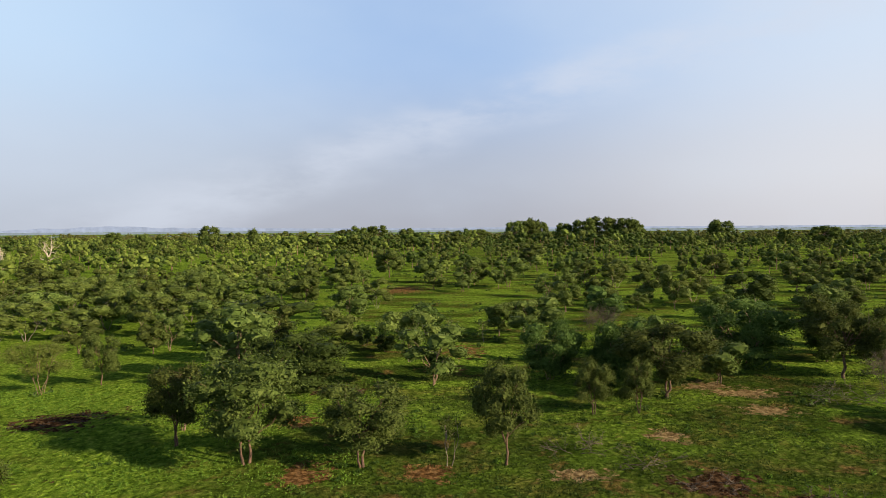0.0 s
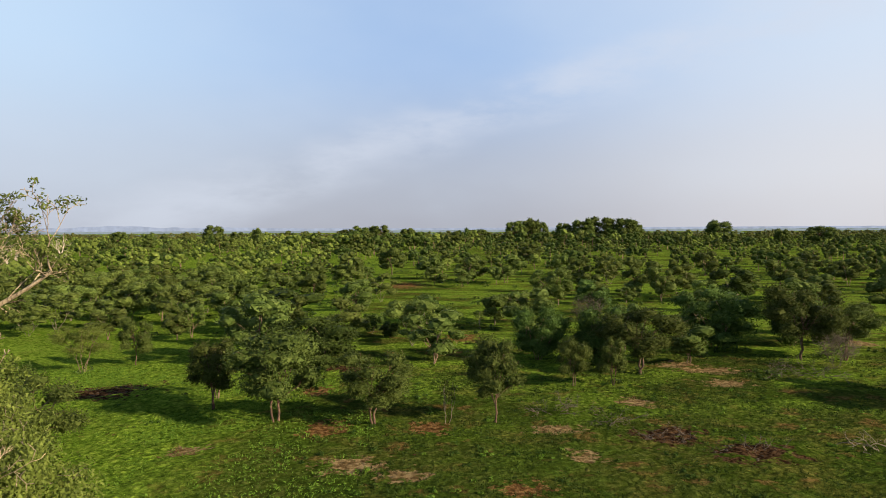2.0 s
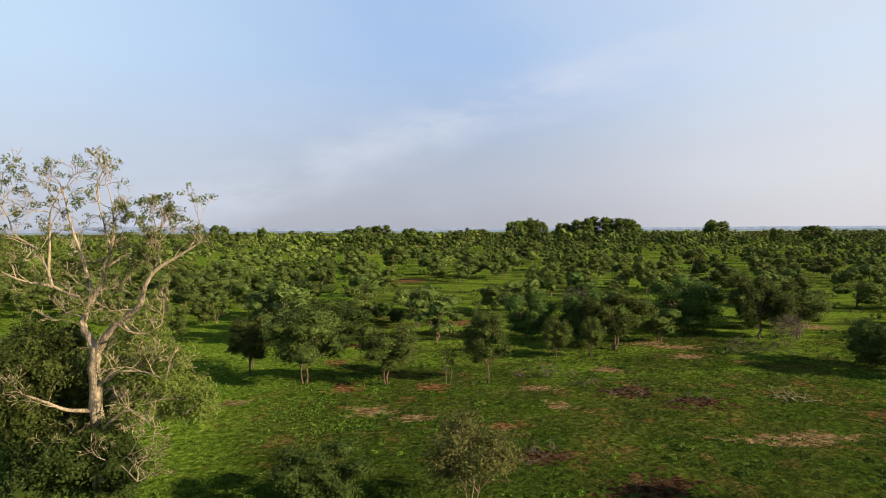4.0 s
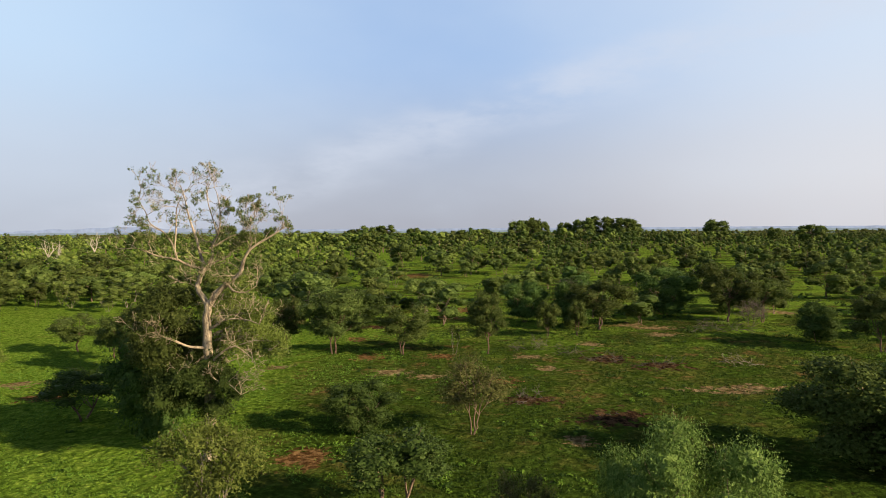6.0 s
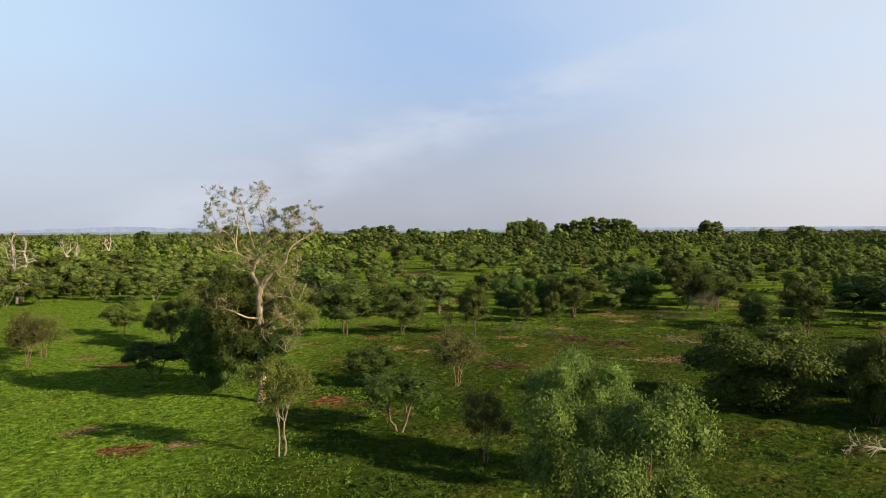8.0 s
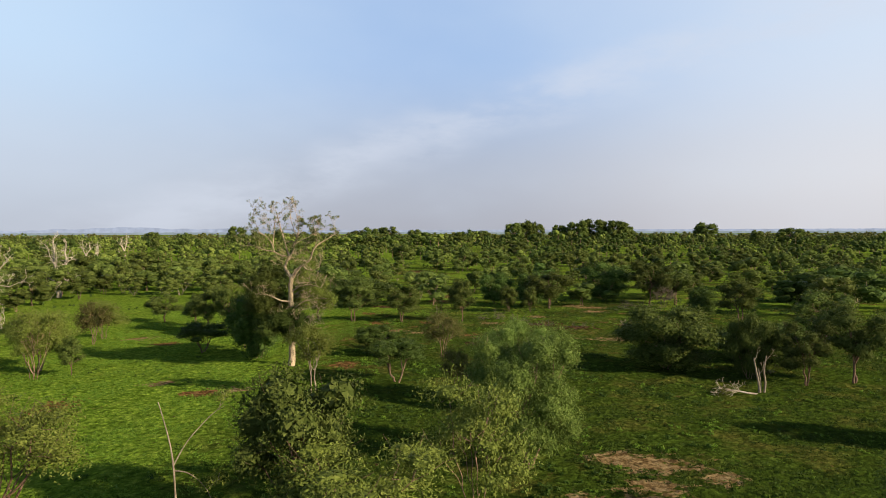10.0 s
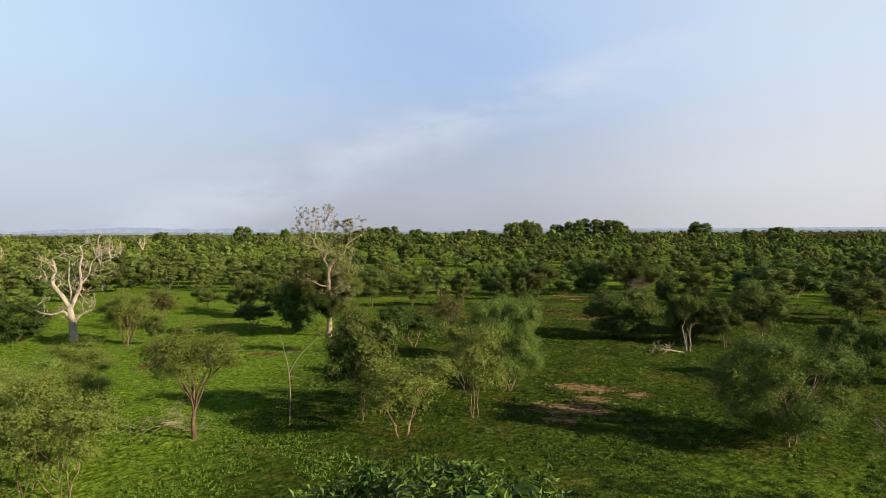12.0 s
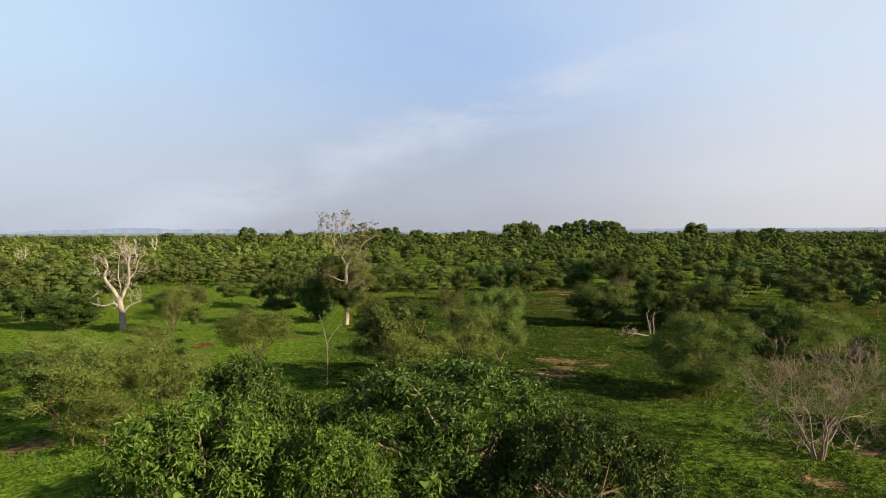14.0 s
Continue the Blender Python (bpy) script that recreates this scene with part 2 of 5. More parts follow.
def ground_material():
    mat, add, join, out = make_material("meadow")
    co = add("ShaderNodeNewGeometry")

    def noise_at(scale, detail=4.0, rough=0.6, stretch=(1, 1, 1)):
        m = add("ShaderNodeMapping")
        m.inputs["Scale"].default_value = stretch
        join(co.outputs["Position"], m.inputs[0])
        n = add("ShaderNodeTexNoise", Scale=scale, Detail=detail, Roughness=rough)
        join(m.outputs[0], n.inputs["Vector"])
        return n.outputs[0]

    def mix(fac, a, b, blend="MIX"):
        n = add("ShaderNodeMix", blend=blend)
        for sock, v in ((n.inputs[0], fac), (n.inputs[6], a), (n.inputs[7], b)):
            if isinstance(v, (int, float, tuple)):
                sock.default_value = v
            else:
                join(v, sock)
        return n.outputs[2]

    def span(v, lo, hi):
        n = add("ShaderNodeMapRange")
        n.interpolation_type = "SMOOTHSTEP"
        n.inputs["From Min"].default_value, n.inputs["From Max"].default_value = lo, hi
        join(v, n.inputs["Value"])
        return n.outputs["Result"]

    def plus(a, b, gain):
        n = add("ShaderNodeMath", op="MULTIPLY_ADD")
        join(b, n.inputs[0])
        n.inputs[1].default_value = gain
        join(a, n.inputs[2])
        return n.outputs[0]

    fine, clump = noise_at(5.5, 6.0, 0.75), noise_at(1.5, 6.0, 0.7)
    broad, wide = noise_at(0.11, 4.0, 0.6), noise_at(0.025, 3.0, 0.5, (1.0, 1.8, 1.0))
    # eastern green: its own darker herbs, with some tree shade put into the tone
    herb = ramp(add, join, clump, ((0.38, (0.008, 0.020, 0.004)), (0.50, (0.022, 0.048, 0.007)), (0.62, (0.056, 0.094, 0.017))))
    dry = ramp(add, join, clump, ((0.40, (0.016, 0.024, 0.006)), (0.50, (0.046, 0.052, 0.015)), (0.60, (0.105, 0.095, 0.037))))
    place = add("ShaderNodeSeparateXYZ")
    join(co.outputs["Position"], place.inputs[0])
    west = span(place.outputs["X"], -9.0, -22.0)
    # far lanes of brighter grass: sunlit strips put into the colour
    lit_lanes = add("ShaderNodeMath", op="MULTIPLY")
    join(span(place.outputs["Y"], 25.0, 70.0), lit_lanes.inputs[0])
    join(span(noise_at(0.05, 4.0, 0.6, (1.0, 2.4, 1.0)), 0.40, 0.54), lit_lanes.inputs[1])
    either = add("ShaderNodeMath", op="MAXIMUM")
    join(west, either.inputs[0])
    join(lit_lanes.outputs[0], either.inputs[1])
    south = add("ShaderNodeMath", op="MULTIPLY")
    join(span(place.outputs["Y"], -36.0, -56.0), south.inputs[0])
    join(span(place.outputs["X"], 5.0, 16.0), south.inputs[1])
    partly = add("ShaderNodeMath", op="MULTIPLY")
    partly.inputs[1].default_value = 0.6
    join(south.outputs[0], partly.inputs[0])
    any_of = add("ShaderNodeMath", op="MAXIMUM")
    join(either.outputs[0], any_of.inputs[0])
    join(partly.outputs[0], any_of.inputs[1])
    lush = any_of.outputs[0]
    dryness = add("ShaderNodeMath", op="MULTIPLY")
    farther = add("ShaderNodeMath", op="MULTIPLY")
    join(span(broad, 0.45, 0.57), farther.inputs[0])
    north = add("ShaderNodeMapRange")
    for k, v in (("From Min", 0.0), ("From Max", 30.0), ("To Min", 0.10), ("To Max", 0.6)):
        north.inputs[k].default_value = v
    join(place.outputs["Y"], north.inputs["Value"])
    join(north.outputs["Result"], farther.inputs[1])
    join(farther.outputs[0], dryness.inputs[0])
    keep = add("ShaderNodeMath", op="MULTIPLY_ADD")
    join(lush, keep.inputs[0])
    keep.inputs[1].default_value, keep.inputs[2].default_value = -0.8, 1.0
    join(keep.outputs[0], dryness.inputs[1])
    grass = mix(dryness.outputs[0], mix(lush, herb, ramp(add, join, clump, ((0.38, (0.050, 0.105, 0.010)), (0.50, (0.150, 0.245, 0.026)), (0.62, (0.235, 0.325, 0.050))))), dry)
    warp = add("ShaderNodeVectorMath", op="MULTIPLY_ADD")
    wobble = add("ShaderNodeTexNoise", Scale=1.1, Detail=3.0)
    join(co.outputs["Position"], wobble.inputs["Vector"])
    join(wobble.outputs["Color"], warp.inputs[0])
    warp.inputs[1].default_value = (0.9, 0.9, 0.0)
    join(co.outputs["Position"], warp.inputs[2])
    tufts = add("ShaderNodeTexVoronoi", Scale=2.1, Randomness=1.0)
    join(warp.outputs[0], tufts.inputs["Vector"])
    tired = add("ShaderNodeMath", op="MULTIPLY")
    join(span(noise_at(0.15, 5.0, 0.65), 0.50, 0.64), tired.inputs[0])
    join(span(west, 0.9, 0.1), tired.inputs[1])
    grass = mix(tired.outputs[0], grass, mix(0.55, grass, ramp(add, join, clump, ((0.40, (0.040, 0.032, 0.011)), (0.60, (0.17, 0.125, 0.045))))))
    # gaps between tufts darkened in the colour, for the shade down there
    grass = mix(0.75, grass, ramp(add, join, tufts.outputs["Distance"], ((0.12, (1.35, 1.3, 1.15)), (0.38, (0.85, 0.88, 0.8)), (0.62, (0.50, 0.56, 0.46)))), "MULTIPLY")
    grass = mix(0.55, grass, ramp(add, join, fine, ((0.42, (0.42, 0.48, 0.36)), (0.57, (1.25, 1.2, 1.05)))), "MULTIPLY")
    grass = mix(wide, grass, mix(0.35, grass, (0.13, 0.175, 0.026, 1)))
    soil = ramp(add, join, noise_at(1.6, 6.0, 0.7), ((0.42, (0.10, 0.064, 0.028)), (0.50, (0.18, 0.122, 0.058)), (0.58, (0.27, 0.195, 0.105))))
    red = ramp(add, join, noise_at(1.9, 6.0, 0.7), ((0.42, (0.066, 0.034, 0.013)), (0.50, (0.135, 0.070, 0.027)), (0.58, (0.21, 0.122, 0.052))))
    mud = ramp(add, join, noise_at(2.4, 6.0, 0.75), ((0.42, (0.018, 0.010, 0.006)), (0.5, (0.050, 0.028, 0.015)), (0.6, (0.105, 0.060, 0.032))))
    # small worn spots everywhere in the drier grass
    spots = span(plus(noise_at(0.34, 5.0, 0.62), broad, 0.35), 0.735, 0.83)
    few = add("ShaderNodeMath", op="MULTIPLY")
    join(spots, few.inputs[0])
    both_ways = add("ShaderNodeMath", op="MULTIPLY")
    join(keep.outputs[0], both_ways.inputs[0])
    join(north.outputs["Result"], both_ways.inputs[1])
    join(both_ways.outputs[0], few.inputs[1])
    colour = mix(few.outputs[0], grass, red)
    edge = noise_at(0.9, 5.0, 0.7)
    for layer, look_of in (("sandy", soil), ("reddish", red), ("churned", mud)):
        a = add("ShaderNodeAttribute")
        a.attribute_name = layer
        rough_edge = plus(a.outputs["Fac"], edge, 2.8)
        colour = mix(span(rough_edge, 1.82, 2.06), colour, look_of)
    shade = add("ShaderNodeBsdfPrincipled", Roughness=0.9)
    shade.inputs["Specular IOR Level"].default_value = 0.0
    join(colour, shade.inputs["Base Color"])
    bump = add("ShaderNodeBump", Strength=0.9, Distance=0.25)
    lowered = add("ShaderNodeMath", op="MULTIPLY_ADD")
    join(tufts.outputs["Distance"], lowered.inputs[0])
    lowered.inputs[1].default_value = -0.9
    join(plus(clump, fine, 0.55), lowered.inputs[2])
    join(lowered.outputs[0], bump.inputs["Height"])
    join(bump.outputs[0], shade.inputs["Normal"])
    join(shade.outputs[0], out.inputs[0])
    return mat


def spaced(lo, hi, step, end):
    """Even steps from lo to hi, then wider and wider ones out to the end on both sides."""
    mid = list(np.arange(lo, hi + step / 2, step))
    up, down, s, v = [], [], step, mid[-1]
    while v < end:
        s *= 1.22
        v += s
        up.append(min(v, end))
    s, v = step, mid[0]
    while v > -end:
        s *= 1.22
        v -= s
        down.append(max(v, -end))
    return np.array(down[::-1] + mid + up)


def mesh_from_arrays(name, verts, faces, smooth=False):
    """A mesh from an array of places and an array of corner numbers, all faces with as many corners."""
    verts, faces = np.asarray(verts, np.float32), np.asarray(faces, np.int32)
    me = bpy.data.meshes.new(name)
    n, k = faces.shape
    me.vertices.add(len(verts))
    me.vertices.foreach_set("co", verts.ravel())
    me.loops.add(n * k)
    me.loops.foreach_set("vertex_index", faces.ravel())
    me.polygons.add(n)
    me.polygons.foreach_set("loop_start", np.arange(0, n * k, k, dtype=np.int32))
    me.polygons.foreach_set("loop_total", np.full(n, k, np.int32))
    me.polygons.foreach_set("use_smooth", np.full(n, smooth, bool))
    me.update(calc_edges=True)
    return me


def build_ground():
    xs, ys = spaced(-58, 58, 0.7, 4900), spaced(-88, 84, 0.7, 4900)
    X, Y = np.meshgrid(xs, ys)
    west = np.clip((-X - 10) / 45, 0, 1)
    far = np.clip((np.hypot(X, Y) - 150) / 250, 0, 1)
    Z = -1.5 * west * west * (3 - 2 * west) * (1 - far * far * (3 - 2 * far))
    rng = np.random.default_rng(5)
    near = (np.abs(X) < 60) & (np.abs(Y) < 90)
    inner = np.clip((np.minimum(58 - np.abs(X), 86 - np.abs(Y))) / 20, 0, 1)
    tuft = rng.uniform(0, 1, Z.shape) ** 2
    tuft = 0.5 * tuft + 0.125 * (np.roll(tuft, 1, 0) + np.roll(tuft, -1, 0) + np.roll(tuft, 1, 1) + np.roll(tuft, -1, 1))
    coarse = rng.uniform(0, 1, (Z.shape[0] // 5 + 2, Z.shape[1] // 5 + 2))
    coarse = np.kron(coarse, np.ones((5, 5)))[:Z.shape[0], :Z.shape[1]]
    for _ in range(3):
        coarse = 0.25 * (np.roll(coarse, 1, 0) + np.roll(coarse, -1, 0) + np.roll(coarse, 1, 1) + np.roll(coarse, -1, 1))
    relief = near * inner * (0.34 * tuft * (0.35 + coarse) + 0.10 * coarse)
    masks = [np.zeros_like(X) for _ in range(3)]
    for x, y, rx, ry, tone in PATCHES:
        d = np.hypot((X - x) / (rx + 0.6), (Y - y) / (ry + 0.6))
        masks[tone] = np.maximum(masks[tone], np.clip(1.05 - 0.62 * d, 0, 1))
    Z = Z + relief * (1 - 0.85 * np.clip(masks[0] + masks[1], 0, 1)) - 0.06 + masks[2] * rng.uniform(0.0, 0.30, Z.shape)
    nx, ny = len(xs), len(ys)
    i = (np.arange(ny - 1)[:, None] * nx + np.arange(nx - 1)[None]).ravel()
    me = mesh_from_arrays("ground", np.stack([X, Y, Z], -1).reshape(-1, 3), np.stack([i, i + 1, i + nx + 1, i + nx], -1), True)
    for name, m in zip(("sandy", "reddish", "churned"), masks):
        me.attributes.new(name, "FLOAT", "POINT").data.foreach_set("value", m.ravel().astype(np.float32))
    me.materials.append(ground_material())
    tagged(new("ground", me), "green grassy plain with patches of bare reddish soil", "ground", kind="structure")


build_ground()


# ---- building trees ----
class Wood:
    """Gathers tapered limbs as rings of corners, to become one mesh."""

    def __init__(self):
        self.verts, self.faces = [], []

    def limb(self, pts, radii, sides=6):
        start = len(self.verts)
        side = Vector((1, 0, 0))
        for i, p in enumerate(pts):
            along = (pts[min(i + 1, len(pts) - 1)] - pts[max(i - 1, 0)]).normalized()
            side = (side - along * side.dot(along)).normalized()
            other = along.cross(side)
            for k in range(sides):
                a = 2 * math.pi * k / sides
                self.verts.append(p + (side * math.cos(a) + other * math.sin(a)) * radii[i])
        for i in range(len(pts) - 1):
            for k in range(sides):
                a, b = start + i * sides + k, start + i * sides + (k + 1) % sides
                self.faces.append((a, b, b + sides, a + sides))

    def mesh(self, name, material):
        me = mesh_from_arrays(name, [tuple(v) for v in self.verts], self.faces, True)
        me.materials.append(material)
        return me


def rand_dir(rng):
    v = Vector(rng.normal(size=3))
    return v.normalized()


def bent(rng, a, b, steps, wobble, lift=0.0):
    """A crooked line from a to b."""
    out, span = [], (b - a).length
    for i in range(steps + 1):
        t = i / steps
        p = a.lerp(b, t)
        if 0 < i < steps:
            p = p + rand_dir(rng) * wobble * span * rng.uniform(0.4, 1.0)
        p.z += lift * span * math.sin(math.pi * t)
        out.append(p)
    return out


def taper(r0, r1, n):
    return [r0 + (r1 - r0) * (i / (n - 1)) ** 0.8 for i in range(n)]


def leaf_arrays(rng, centres, radii, per, length, width, droop=0.0, flat=0.75, up=0.5, out=0.0, mid=(0, 0, 0), corners=3, core=0, radial=0.3, bulk=0.8):
    """Leaves round the clump centres: small pointed ones, or long ones with four corners, folded along the middle.
    The core adds a few broad sprays deep in each clump, which make it dense."""
    sets = [(per, rng.uniform(0.2, 1.0, per * len(centres)) ** 0.4, length, width, radial)]
    if core:
        sets.append((core, rng.uniform(0.3, 0.6, core * len(centres)), bulk * float(np.mean(radii)), 0.8 * bulk * float(np.mean(radii)), 0.05))
    made = []
    for many, r, long, broad, outward in sets:
        C = np.repeat(np.asarray(centres), many, axis=0)
        R = np.repeat(np.asarray(radii), many)
        n = len(C)
        v = rng.normal(size=(n, 3))
        v /= np.linalg.norm(v, axis=1, keepdims=True)
        off = v * (R * r)[:, None]
        off[:, 2] *= flat
        P = C + off
        D = rng.normal(size=(n, 3))
        D -= v * (D * v).sum(1, keepdims=True)
        D = D * 0.8 + v * outward
        D[:, 2] -= droop
        D /= np.linalg.norm(D, axis=1, keepdims=True)
        N = rng.normal(size=(n, 3)) * 0.35 + v * 1.1
        N[:, 2] += up
        if out:
            o = P - np.asarray(mid)
            N += out * o / (np.linalg.norm(o, axis=1, keepdims=True) + 1e-6)
        S = np.cross(D, N)
        S /= np.linalg.norm(S, axis=1, keepdims=True) + 1e-9
        N = np.cross(S, D)
        L = (long * rng.uniform(0.6, 1.35, n))[:, None]
        W = (broad * rng.uniform(0.6, 1.35, n))[:, None]
        if corners == 3:
            back = P - D * L * 0.5
            made.append(np.stack([back - S * W * 0.5, back + S * W * 0.5, back + D * L - N * L * 0.1], 1).reshape(-1, 3))
        else:
            half = P + D * L * 0.45
            made.append(np.stack([P, half + S * W * 0.5 + N * W * 0.18, P + D * L - N * L * 0.12, half - S * W * 0.5 + N * W * 0.18], 1).reshape(-1, 3))
    return np.concatenate(made)


def leaf_mesh(name, V, material, corners=3):
    me = mesh_from_arrays(name, V, np.arange(len(V)).reshape(-1, corners))
    me.materials.append(material)
    return me


def part(name, me, parent, label=""):
    ob = new(name, me)
    ob.parent = parent
    return tagged(ob, label)


def ico_ball():
    """Corners and faces of a round ball of 80 triangles."""
    bm = bmesh.new()
    bmesh.ops.create_icosphere(bm, subdivisions=2, radius=1.0)
    V = np.array([tuple(v.co) for v in bm.verts])
    F = np.array([[v.index for v in f.verts] for f in bm.faces])
    bm.free()
    return V, F


def ico_seed():
    """Corners and faces of a ball of 20 triangles."""
    bm = bmesh.new()
    bmesh.ops.create_icosphere(bm, subdivisions=1, radius=1.0)
    V = np.array([tuple(v.co) for v in bm.verts])
    F = np.array([[v.index for v in f.verts] for f in bm.faces])
    bm.free()
    return V, F


BALL, SEED = ico_ball(), ico_seed()


def boughs_of(rng, n, spread=0.62, size=(0.26, 0.44), low=-0.55, ragged=0.2, flat_top=0.0, top=0.78):
    """Where the boughs of a crown end, in a crown one wide and one high to each side: places and sizes."""
    C, S = [], []
    turn = rng.uniform(0, 6.28)
    for i in range(n):
        z = top - (top - low) * (i + 0.5) / n + rng.uniform(-1, 1) * 0.6 * ragged
        z = max(low, min(top + 0.02, z))
        a = turn + 2.39996 * i + rng.uniform(-1, 1) * 1.4 * ragged
        r = spread * math.sqrt(max(0.02, 1 - z * z * (1 - flat_top))) * (1 + rng.uniform(-1.6, 1.0) * ragged)
        C.append((math.cos(a) * r, math.sin(a) * r, z * 0.80))
        S.append(rng.uniform(*size))
    return np.array(C), np.array(S)


def foliage(rng, C, S, scale, base, sprays, leaves, leaf, leaf_w, spray_r, hull=0.7, droop=0.3, up=0.35, corners=3, coarse=False, stray=0.12, squash=0.85, reach=(0.80, 1.08)):
    """Corners and faces of a crown: a heart of broad loose leaves in each bough and sprays of leaves all over it.
    C and S are the boughs; scale turns them into metres; base is the height of the crown's middle."""
    scale = np.asarray(scale, float)
    mid = np.array((0, 0, base))
    ball, tri = SEED if coarse else BALL
    Vs, Fs, n = [], [], 0
    for c, s in zip(C, S):
        if hull <= 0:
            break
        rough = rng.uniform(0.72, 1.12, (len(ball), 1))
        v = (c + ball * rough * (s * hull) * (1, 1, squash)) * scale + mid
        t = v[tri]
        t = t.mean(1, keepdims=True) + (t - t.mean(1, keepdims=True)) * rng.uniform(0.85, 1.25, (len(tri), 1, 1))
        t = t + rng.normal(size=t.shape) * (0.045 * s * hull) * scale
        Vs.append(t.reshape(-1, 3))
        Fs.append(np.arange(3 * len(tri)).reshape(-1, 3) + n)
        n += 3 * len(tri)
    # the sprays, those inside other boughs left out
    pick = rng.choice(len(C), sprays * 3, p=S ** 2 / (S ** 2).sum())
    d = rng.normal(size=(sprays * 3, 3))
    d /= np.linalg.norm(d, axis=1, keepdims=True)
    r = rng.uniform(*reach, sprays * 3)
    out = rng.random(sprays * 3) < stray
    r[out] = rng.uniform(1.05, 1.32, out.sum())
    p = C[pick] + d * (r * S[pick])[:, None] * (1, 1, squash)
    gap = np.linalg.norm((p[:, None] - C[None]) / (1, 1, squash), axis=2) / S[None]
    gap[np.arange(len(p)), pick] = 9
    keep = np.nonzero((gap.min(1) > 0.82) & (d[:, 2] > -0.8))[0][:sprays]
    P0, d = p[keep] * scale + mid, d[keep]
    m = len(P0) * leaves
    P, out = np.repeat(P0, leaves, 0), np.repeat(d, leaves, 0)
    off = rng.normal(size=(m, 3)) * spray_r * 0.55
    P = P + off - out * (0.3 * spray_r)
    D = rng.normal(size=(m, 3)) * 0.7 + out * 0.45
    D[:, 2] -= droop
    D /= np.linalg.norm(D, axis=1, keepdims=True)
    N = rng.normal(size=(m, 3)) * 0.30 + out
    N[:, 2] += up
    Sd = np.cross(D, N)
    Sd /= np.linalg.norm(Sd, axis=1, keepdims=True) + 1e-9
    N = np.cross(Sd, D)
    L, W = (leaf * rng.uniform(0.6, 1.4, m))[:, None], (leaf_w * rng.uniform(0.6, 1.4, m))[:, None]
    if corners == 3:
        back = P - D * L * 0.5
        Vs.append(np.stack([back - Sd * W * 0.5, back + Sd * W * 0.5, back + D * L - N * L * 0.1], 1).reshape(-1, 3))
        Fs.append(np.arange(3 * m).reshape(-1, 3) + n)
    else:
        half = P + D * L * 0.45
        Vs.append(np.stack([P, half + Sd * W * 0.5 + N * W * 0.18, P + D * L - N * L * 0.12, half - Sd * W * 0.5 + N * W * 0.18], 1).reshape(-1, 3))
        q = 4 * np.arange(m)[:, None]
        Fs.append(np.concatenate([q + (0, 1, 2), q + (0, 2, 3)], 0) + n)
    return np.concatenate(Vs), np.concatenate(Fs)


def build_tree(kind, rng):
    """One tree of a kind, at the origin. Gives its root and its own height and width."""
    k = KINDS[kind]
    root = new(k["name"])
    wood = Wood()
    H, W = k["h"], k["w"]
    z0 = H * k["clear"]
    rz = (H - z0) / 2
    zc = z0 + rz
    C, S = boughs_of(rng, k["lobes"], k.get("spread", 0.62), k.get("size", (0.26, 0.44)), k.get("low", -0.55), k.get("ragged", 0.2), k.get("flat_top", 0.0), k.get("top", 0.78))
    scale = np.array((W / 2, W / 2, rz))
    stems = k["stems"] if k["stems"] != 1 else (1, 1, 2)[rng.integers(3)]
    feet = []
    for s in range(stems):
        a = 2 * math.pi * s / stems + rng.uniform(-0.5, 0.5)
        foot = Vector((math.cos(a), math.sin(a), 0)) * (0.10 * (stems > 1) * rng.uniform(0.5, 1.5))
        lean = k["lean"] * W * rng.uniform(0.4, 1.0) * (1.6 if stems > 1 else 1.0)
        top = Vector((math.cos(a) * lean, math.sin(a) * lean, z0 + (zc - z0) * rng.uniform(0.5, 1.1)))
        line = bent(rng, foot - Vector((0, 0, 0.3)), top, 6, 0.045)
        wood.limb(line, taper(k["trunk"] * rng.uniform(0.8, 1.1) / stems ** 0.4, k["trunk"] * 0.4 / stems ** 0.4, 7), k["sides"])
        feet.append(line)
    every = max(1, len(C) // 30)
    for c, s in zip(C[::every], S[::every]):
        end = Vector(c * scale + (0, 0, zc))
        line = min(feet, key=lambda f: (f[-1].xy - end.xy).length + rng.uniform(0, 0.8))
        b = bent(rng, line[rng.integers(3, len(line))], end, 4, 0.07, 0.06)
        wood.limb(b, taper(k["trunk"] * 0.34, 0.016, 5), max(3, k["sides"] - 2))
        for _ in range(k.get("spray", 0)):
            d = rand_dir(rng)
            d.z = d.z * 0.7 + 0.3
            e = end + Vector(np.array(d) * s * 1.15 * scale)
            t = bent(rng, b[rng.integers(2, 5)], e, 3, 0.08)
            wood.limb(t, taper(0.018, 0.006, 4), 3)
            if k.get("fine"):
                for q in t[1:]:
                    for _ in range(k["fine"]):
                        wood.limb([q, q + rand_dir(rng) * 0.35 + Vector((0, 0, 0.15))], (0.007, 0.004), 3)
    part("trunk", wood.mesh("trunk", k["bark"]), root)
    V, F = foliage(rng, C, S, scale, zc, k["sprays"], k["leaves_each"], k["leaf"], k["leaf_w"], k["spray_r"], k.get("hull", 0.7), k.get("droop", 0.3), k.get("up", 0.35), k.get("corners", 3), k.get("coarse", False), k.get("stray", 0.12), k.get("squash", 0.85), k.get("reach", (0.80, 1.08)))
    V[:, 2] = np.maximum(V[:, 2], 0.05)
    me = mesh_from_arrays("crown", V, F)
    me.materials.append(k["leaves"])
    part("crown", me, root)
    SIZES[root.name] = (np.percentile(V[:, 2], 99.8), 2 * np.percentile(np.abs(V[:, :2]), 98.5))
    return root


